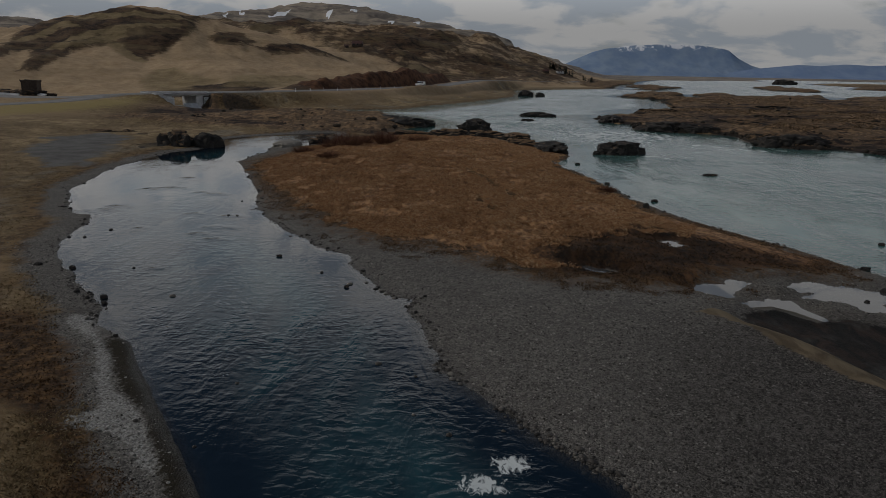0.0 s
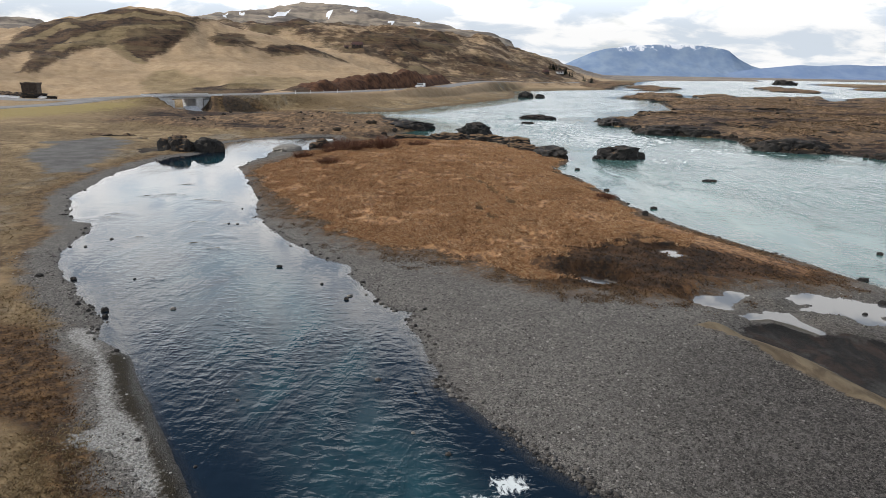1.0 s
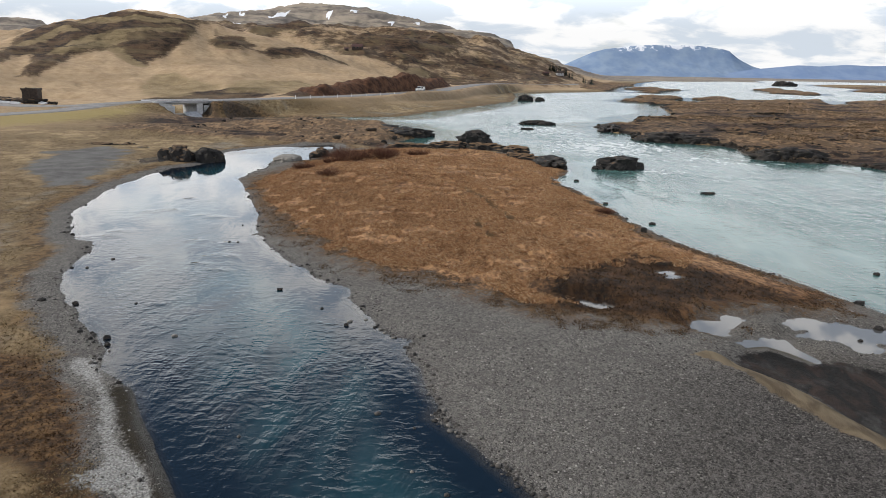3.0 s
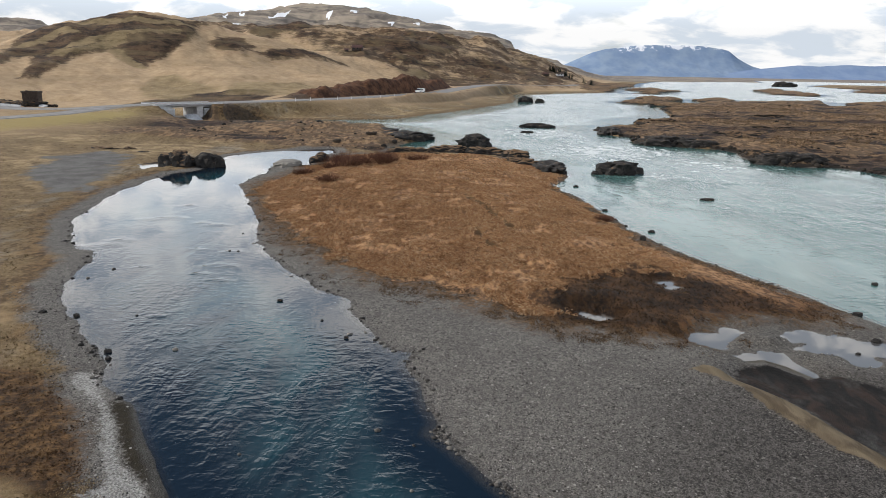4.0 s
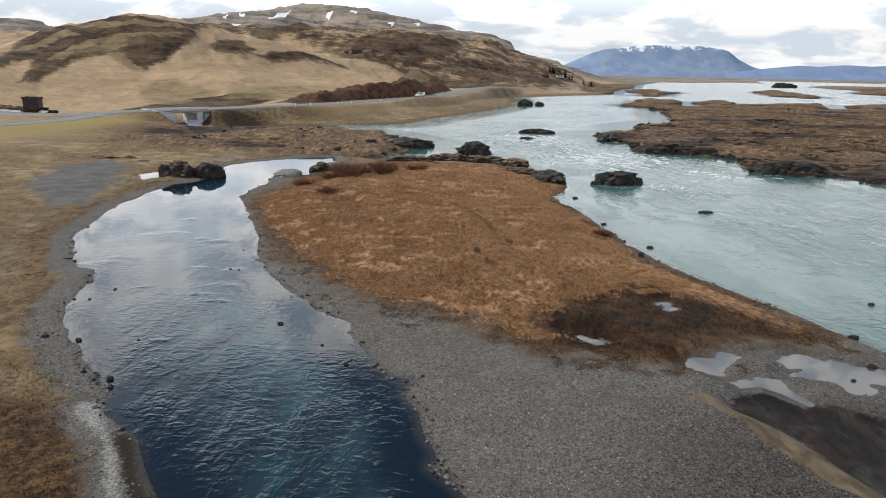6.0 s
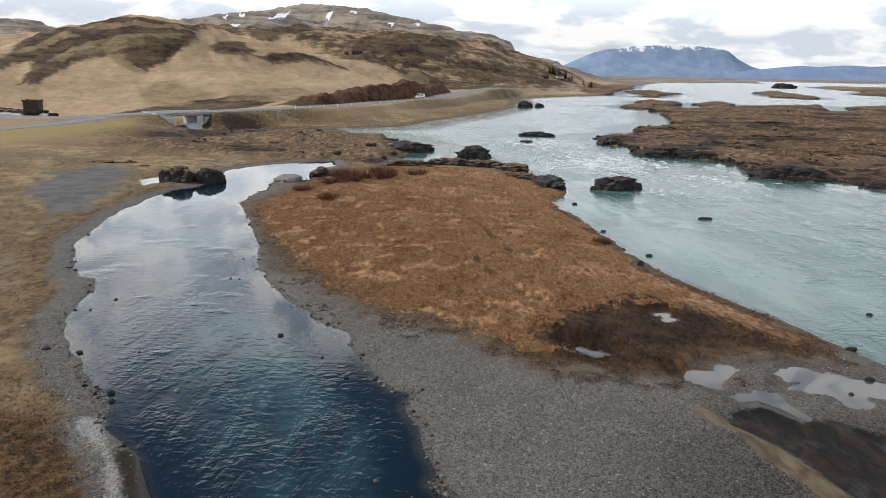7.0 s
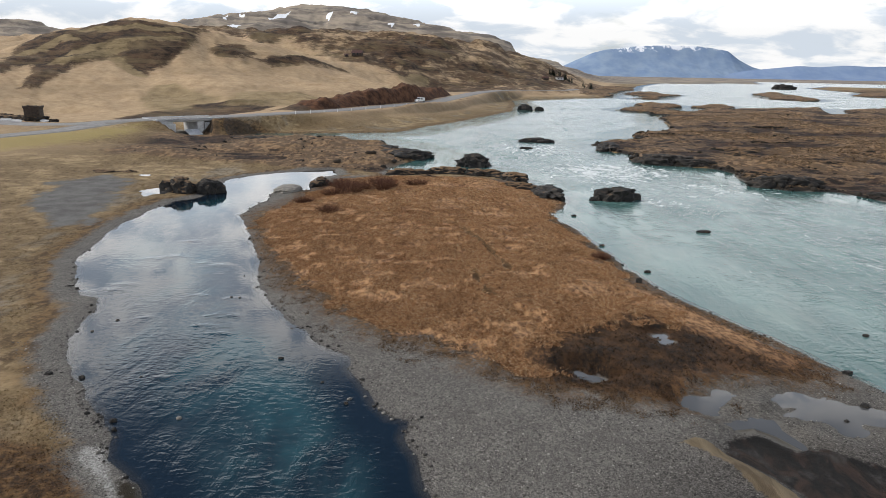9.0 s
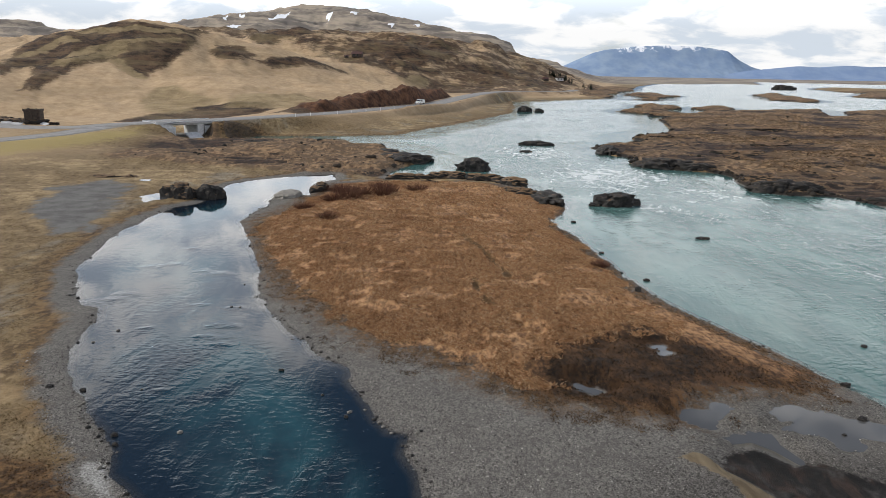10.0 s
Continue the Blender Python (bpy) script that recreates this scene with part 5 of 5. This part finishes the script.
PEBBLE = island_material("pebbles", [(0.026, 0.024, 0.0216), (0.068, 0.063, 0.057), (0.125, 0.1165, 0.105), (0.20, 0.187, 0.169), (0.43, 0.405, 0.37)], dark_gravel=True)
SHORE_STONE = island_material("wet_stones", [(0.018, 0.017, 0.016), (0.045, 0.04, 0.036), (0.10, 0.09, 0.08), (0.22, 0.205, 0.18)], 0.6)
PALE_STONE = island_material("pale_stones", [(0.10, 0.095, 0.085), (0.24, 0.23, 0.205), (0.46, 0.445, 0.405)])
iv, iface = icosa()

# pebbles of the gravel bar
x, y, rng = spots(60000, 5, 13, 46)
z, mk, st_, rv_ = land(x, y)
ok = (mk["dry"] > 0.0) & (mk["meadow"] + 1.6 * bumps(x, y, 2.0, 3) + 1.5 * rng.rand(len(x)) < -2.0) & (mk["silt"] < -0.2) & (mk["sand"] < -0.1) & (mk["peat"] < -0.3) & (mk["pool"] < -0.1) & ((x > -0.75 * y + 4) | (mk["dry"] < 1.6)) & (mk["weed"] < -0.1) & (mk["cobble"] < 0.1) & (mk["moss"] < 0.3)
x, y, z = x[ok], y[ok], z[ok]
size = 0.009 + 0.034 * rng.rand(len(x)) ** 5 + 0.0004 * np.hypot(x, y)
scatter("gravel", np.stack([x, y, z + size * 0.15], -1), size, iv, iface, 0.6, PEBBLE, "grey rounded gravel strewn over the bar", "gravel")
# darker stones along the waterline
x, y, rng = spots(90000, 6, 13, 110, 36, 0.9)
rim = (np.abs(sdf(x, y, STREAM)) < 2.5) | (np.abs(sdf(x, y, RIVER)) < 2.5)
x, y = x[rim], y[rim]
z, mk, st_, rv_ = land(x, y)
edge = np.exp(-((mk["dry"] - 0.1) / (0.25 + 0.003 * y)) ** 2)
ok = (rng.rand(len(x)) < edge * (0.2 + 0.5 * (bumps(x, y, 1.5, 3) > 0.2))) & (z > -0.25) & (mk["weed"] < -0.2)
x, y, z = x[ok], y[ok], z[ok]
size = 0.022 + 0.09 * rng.rand(len(x)) ** 4 + 0.0007 * y
scatter("shore_stones", np.stack([x, y, z + size * 0.2], -1), size, iv, iface, 0.65, SHORE_STONE, "wet dark stones along the waterline", "stones")
# a few dark stones standing in the shallows
x, y, rng = spots(5000, 16, 18, 75, 36, 1.0, [STREAM], -0.3)
z, mk, st_, rv_ = land(x, y)
ok = (st_ < 3.2) & (rng.rand(len(x)) < 0.045 * np.exp(-st_ / 1.2) + 0.012)
x, y = x[ok], y[ok]
size = 0.05 + 0.10 * rng.rand(len(x)) ** 2 + 0.0008 * y
scatter("shallow_stones", np.stack([x, y, size * 0.1], -1), size, iv, iface, 0.6, SHORE_STONE, "dark wet stones breaking the surface of the stream", "stones")
# pale cobbles on the near left bank
x, y, rng = spots(70000, 8, 11, 28, 38, 1.0, [COBBLE, WEED], 1.5)
z, mk, st_, rv_ = land(x, y)
ok = (((mk["cobble"] + 0.5 * bumps(x, y, 0.9, 3) > 0.12) & (rng.rand(len(x)) < 0.55)) | ((mk["weed"] > -0.2) & (rng.rand(len(x)) < 0.10))) & (mk["dry"] > 0.0)
x, y, z = x[ok], y[ok], z[ok]
size = 0.014 + 0.04 * rng.rand(len(x)) ** 4
scatter("cobbles", np.stack([x, y, z + size * 0.2], -1), size, iv, iface, 0.55, PALE_STONE, "pale cobbles strewn along the stream bank", "stones")


def tufts(name, x, y, z, rng, tall, blades, colours, words, lean=0.7, width=0.035):
    """Tufts of dry grass blades in one mesh."""
    k = len(x) * blades
    cx, cy, cz = (np.repeat(v, blades) for v in (x, y, z))
    h = tall * (0.5 + rng.rand(k))
    a = rng.rand(k) * 6.283
    l = lean * rng.rand(k) * h
    wd = width * (0.6 + 0.8 * rng.rand(k)) * (1 + np.hypot(cx, cy) / 80)
    bx, by = cx + (rng.rand(k) - 0.5) * 0.35, cy + (rng.rand(k) - 0.5) * 0.35
    t = rng.rand(k) * 6.283
    dx, dy = np.cos(t) * wd, np.sin(t) * wd
    mx, my = bx + np.cos(a) * l * 0.4, by + np.sin(a) * l * 0.4
    v0 = np.stack([bx - dx, by - dy, cz - 0.03], -1)
    v1 = np.stack([bx + dx, by + dy, cz - 0.03], -1)
    v2 = np.stack([mx + dx * 0.7, my + dy * 0.7, cz + h * 0.6], -1)
    v3 = np.stack([bx + np.cos(a) * l, by + np.sin(a) * l, cz + h * 0.85], -1)
    co = np.stack([v0, v1, v2, v3], 1).reshape(-1, 3)
    f = np.array([[0, 1, 2], [0, 2, 3]])
    idx = (f[None] + (np.arange(k) * 4)[:, None, None]).reshape(-1, 3)
    me = bpy.data.meshes.new(name)
    me.vertices.add(len(co))
    me.vertices.foreach_set("co", co.astype(np.float32).ravel())
    me.loops.add(idx.size)
    me.loops.foreach_set("vertex_index", idx.astype(np.int32).ravel())
    me.polygons.add(len(idx))
    me.polygons.foreach_set("loop_start", np.arange(0, idx.size, 3, dtype=np.int32))
    me.update()
    me.materials.append(island_material(name + "_blades", colours, 0.9, True))
    return tagged(new(name, me), words, "grass", kind="stuff")


RUSSETS = [(0.22, 0.105, 0.046), (0.385, 0.198, 0.09), (0.53, 0.30, 0.145), (0.62, 0.395, 0.215), (0.74, 0.56, 0.365)]
STRAWS = [(0.10, 0.064, 0.028), (0.21, 0.145, 0.068), (0.33, 0.245, 0.13), (0.48, 0.385, 0.24)]
x, y, rng = spots(190000, 9, 33, 112, 20, 0.8, [MEADOW], 2.0)
z, mk, st_, rv_ = land(x, y)
ok = mk["meadow"] + 2.0 * bumps(x, y, 5, 4, 0.6) > 0.2
ok &= (bumps(x, y, 5, 3) + 0.9 * rng.rand(len(x)) > -0.25) & (bumps(x + 7, y, 1.5, 3, 0.6) + 0.35 * rng.rand(len(x)) > -0.1) & (mk["furrow"] < 0.5) & (mk["peat"] + 2.2 * bumps(x, y, 1.6, 4, 0.65) + 0.8 * rng.rand(len(x)) < -0.2)
tufts("meadow_grass", x[ok], y[ok], z[ok], rng, 0.11, 6, RUSSETS, "russet dead grass covering the river isle", 2.1, 0.0052)
x, y, rng = spots(60000, 10, 12, 110)
x, y = x[x < -0.25 * y], y[x < -0.25 * y]
z, mk, st_, rv_ = land(x, y)
ok = (x < -0.25 * y) & (mk["dry"] > 1.6) & (mk["mud"] < -1) & (mk["moss"] + bumps(x, y, 3, 3) < 0.5) & (mk["pool"] < -0.5) & (bumps(x, y, 6, 4) > -0.1)
tufts("bank_grass", x[ok], y[ok], z[ok], rng, 0.06, 6, STRAWS, "straw-coloured dead grass on the stream bank", 2.2, 0.006)
x, y, rng = spots(26000, 11, 12, 42, 36, 1.0, [MOSS], 3.0)
z, mk, st_, rv_ = land(x, y)
ok = (mk["moss"] + bumps(x, y, 3, 3) > 0.2) & (x < 0) & (mk["dry"] > 0.8)
tufts("moss_growth", x[ok], y[ok], z[ok], rng, 0.05, 6, [(0.026, 0.013, 0.006), (0.075, 0.038, 0.015), (0.15, 0.082, 0.033), (0.26, 0.155, 0.068)], "dark brown low growth on the stream bank", 2.0, 0.010)
x, y, rng = spots(70000, 12, 27, 100, 34, 1.3, [MEADOW], 4.0)
z, mk, st_, rv_ = land(x, y)
ok = (mk["peat"] + 1.2 * bumps(x, y, 2.5, 4, 0.6) > 0.0) & (rng.rand(len(x)) < 0.6) & (mk["pool"] < 0.0) & (mk["dry"] > 0.8)
tufts("peat_growth", x[ok], y[ok], z[ok], rng, 0.07, 3, [(0.010, 0.006, 0.003), (0.034, 0.018, 0.008), (0.075, 0.040, 0.017), (0.16, 0.10, 0.045)], "dark wet peat growth at the edge of the isle", 1.2, 0.02)
x, y, rng = spots(150000, 17, 27, 100, 34, 1.0, [MEADOW], 3.5)
x, y = (v[sdf(x, y, MEADOW) < 0.4] for v in (x, y))
z, mk, st_, rv_ = land(x, y)
ok = (mk["peat"] < 0.3) & (0.9 * bumps(x, y, 0.8, 3) + 0.6 * bumps(x, y, 4, 2) + 0.3 * mk["meadow"] > -0.45) & (mk["pool"] < -0.2) & (mk["dry"] > 0.5)
tufts("fringe_growth", x[ok], y[ok], z[ok], rng, 0.05, 4, [(0.030, 0.016, 0.007), (0.075, 0.042, 0.018), (0.14, 0.082, 0.036), (0.24, 0.155, 0.078)], "low brown growth creeping from the meadow onto the gravel", 1.6, 0.012)


x, y, rng = spots(120000, 13, 85, 330, 36, 1.0, [HEATH_ISLE, SPIT], 2.0)
z, mk, st_, rv_ = land(x, y)
ok = (mk["heath"] > 0.5) & (x > 0) & (mk["dry"] > 0.8) & (mk["rough"] + 0.5 * bumps(x, y, 6, 4, 0.65) > 0.05)
tufts("heath_grass", x[ok], y[ok], z[ok], rng, 0.2, 3, [(0.06, 0.038, 0.02), (0.11, 0.07, 0.037), (0.18, 0.12, 0.065), (0.26, 0.185, 0.105)], "brown heath tussocks on the lava isle", 2.0, 0.02)
x, y, rng = spots(60000, 14, 85, 300, 36, 1.0, [HEATH_ISLE, SPIT], 2.0)
z, mk, st_, rv_ = land(x, y)
lump = bumps(x, y, 9, 4, 0.6)
ok = (mk["heath"] > 0.4) & (z > 0.0) & ((rng.rand(len(x)) < 0.05 * (lump > 0.5)) | ((mk["dry"] < 1.4) & (rng.rand(len(x)) < 0.5)))
x, y, z = x[ok], y[ok], z[ok]
size = 0.15 + 0.55 * rng.rand(len(x)) ** 3
scatter("lava_rubble", np.stack([x, y, z + size * 0.15], -1), size, iv, iface, 0.7, island_material("black_lava", [(0.006, 0.0055, 0.005), (0.015, 0.013, 0.011), (0.03, 0.025, 0.02), (0.05, 0.036, 0.024)]), "black lava rubble along the heath shore", "rocks")

# ---------------------------------------------------------------- bare shrubs and trees
TWIG = island_material("red_twigs", [(0.05, 0.018, 0.011), (0.10, 0.038, 0.022), (0.15, 0.065, 0.036), (0.22, 0.12, 0.07)])


def twig_fan(bm, rng, count, radius, tall, thick):
    for i in range(count):
        a, q = rng.rand() * 6.283, rng.rand() ** 0.5 * radius
        p = Vector((math.cos(a) * q * 0.6, math.sin(a) * q * 0.6, 0))
        d = Vector((math.cos(a) * q * 0.9, math.sin(a) * q * 0.9, tall * (0.5 + 0.6 * rng.rand()) * (1.1 - 0.5 * q / radius)))
        b_ = rng.rand() * 6.283
        s_ = Vector((math.cos(b_), math.sin(b_), 0)) * thick
        mid = p + d * 0.5 + Vector((rng.rand() - 0.5, rng.rand() - 0.5, 0)) * 0.25
        v = [bm.verts.new(c) for c in (p - s_, p + s_, mid + s_ * 0.8, mid - s_ * 0.8, p + d)]
        bm.faces.new((v[0], v[1], v[2], v[3]))
        bm.faces.new((v[3], v[2], v[4]))


def shrub(x, y, radius, tall, seed):
    rng = np.random.RandomState(seed)
    bm = bmesh.new()
    twig_fan(bm, rng, 400, radius, tall * 1.5, 0.017)
    s_ = part("shrub", bm, TWIG)
    s_.location = (x, y, z_at(x, y) - 0.05)
    tagged(s_, "bare reddish-brown willow shrub in dead grass", "shrub", "willow shrubs")


for i, (x, y, q, h) in enumerate([(-13.6, 88, 1.8, 1.1), (-11.8, 90, 1.9, 1.3), (-13.0, 93, 1.8, 1.3), (-10.5, 92.5, 1.5, 1.1), (-7.8, 91.5, 1.3, 1.5), (-7.2, 94, 1.2, 1.2),
                                  (-12.6, 77, 1.4, 0.7), (-16.6, 83.5, 1.2, 0.8), (-14.6, 97, 1.5, 0.9), (14.0, 60.5, 0.8, 0.5), (-9.0, 98, 1.6, 1.0), (-3.6, 96.5, 1.6, 0.8)]):
    shrub(x, y, q, h, 100 + i)


def conifer(x, y, tall, seed):
    rng = np.random.RandomState(seed)
    t = empty("spruce", x, y, z_at(x, y) - 0.2)
    tagged(t, "dark green spruce beside the farm", "tree", "farm trees")
    bm = bmesh.new()
    bmesh.ops.create_cone(bm, cap_ends=True, segments=8, radius1=0.22, radius2=0.04, depth=tall * 0.95, matrix=Matrix.Translation((0, 0, tall * 0.475)))
    part("trunk", bm, DARK_WOOD, t)
    bm = bmesh.new()
    for i in range(260):
        k = rng.rand() ** 0.8
        q = (1 - k) * tall * 0.26 + 0.1
        a = rng.rand() * 6.283
        base = Vector((0, 0, tall * (0.08 + 0.9 * k)))
        tip = base + Vector((math.cos(a) * q, math.sin(a) * q, -0.25 * q + 0.1))
        s_ = Vector((-math.sin(a), math.cos(a), 0.15)) * (0.18 * q + 0.08)
        bm.faces.new([bm.verts.new(c) for c in (base, base.lerp(tip, 0.6) + s_, tip, base.lerp(tip, 0.6) - s_)])
    part("crown", bm, SPRUCE, t)


SPRUCE = island_material("spruce_needles", [(0.008, 0.016, 0.009), (0.018, 0.03, 0.016), (0.03, 0.045, 0.022)])
rng_t = np.random.RandomState(3)
for i in range(26):
    conifer(98 + 26 * rng_t.rand(), 698 + 26 * rng_t.rand(), 4 + 4 * rng_t.rand(), 200 + i)
for i in range(6):
    conifer(128 + 14 * rng_t.rand(), 680 + 20 * rng_t.rand(), 4 + 2 * rng_t.rand(), 240 + i)
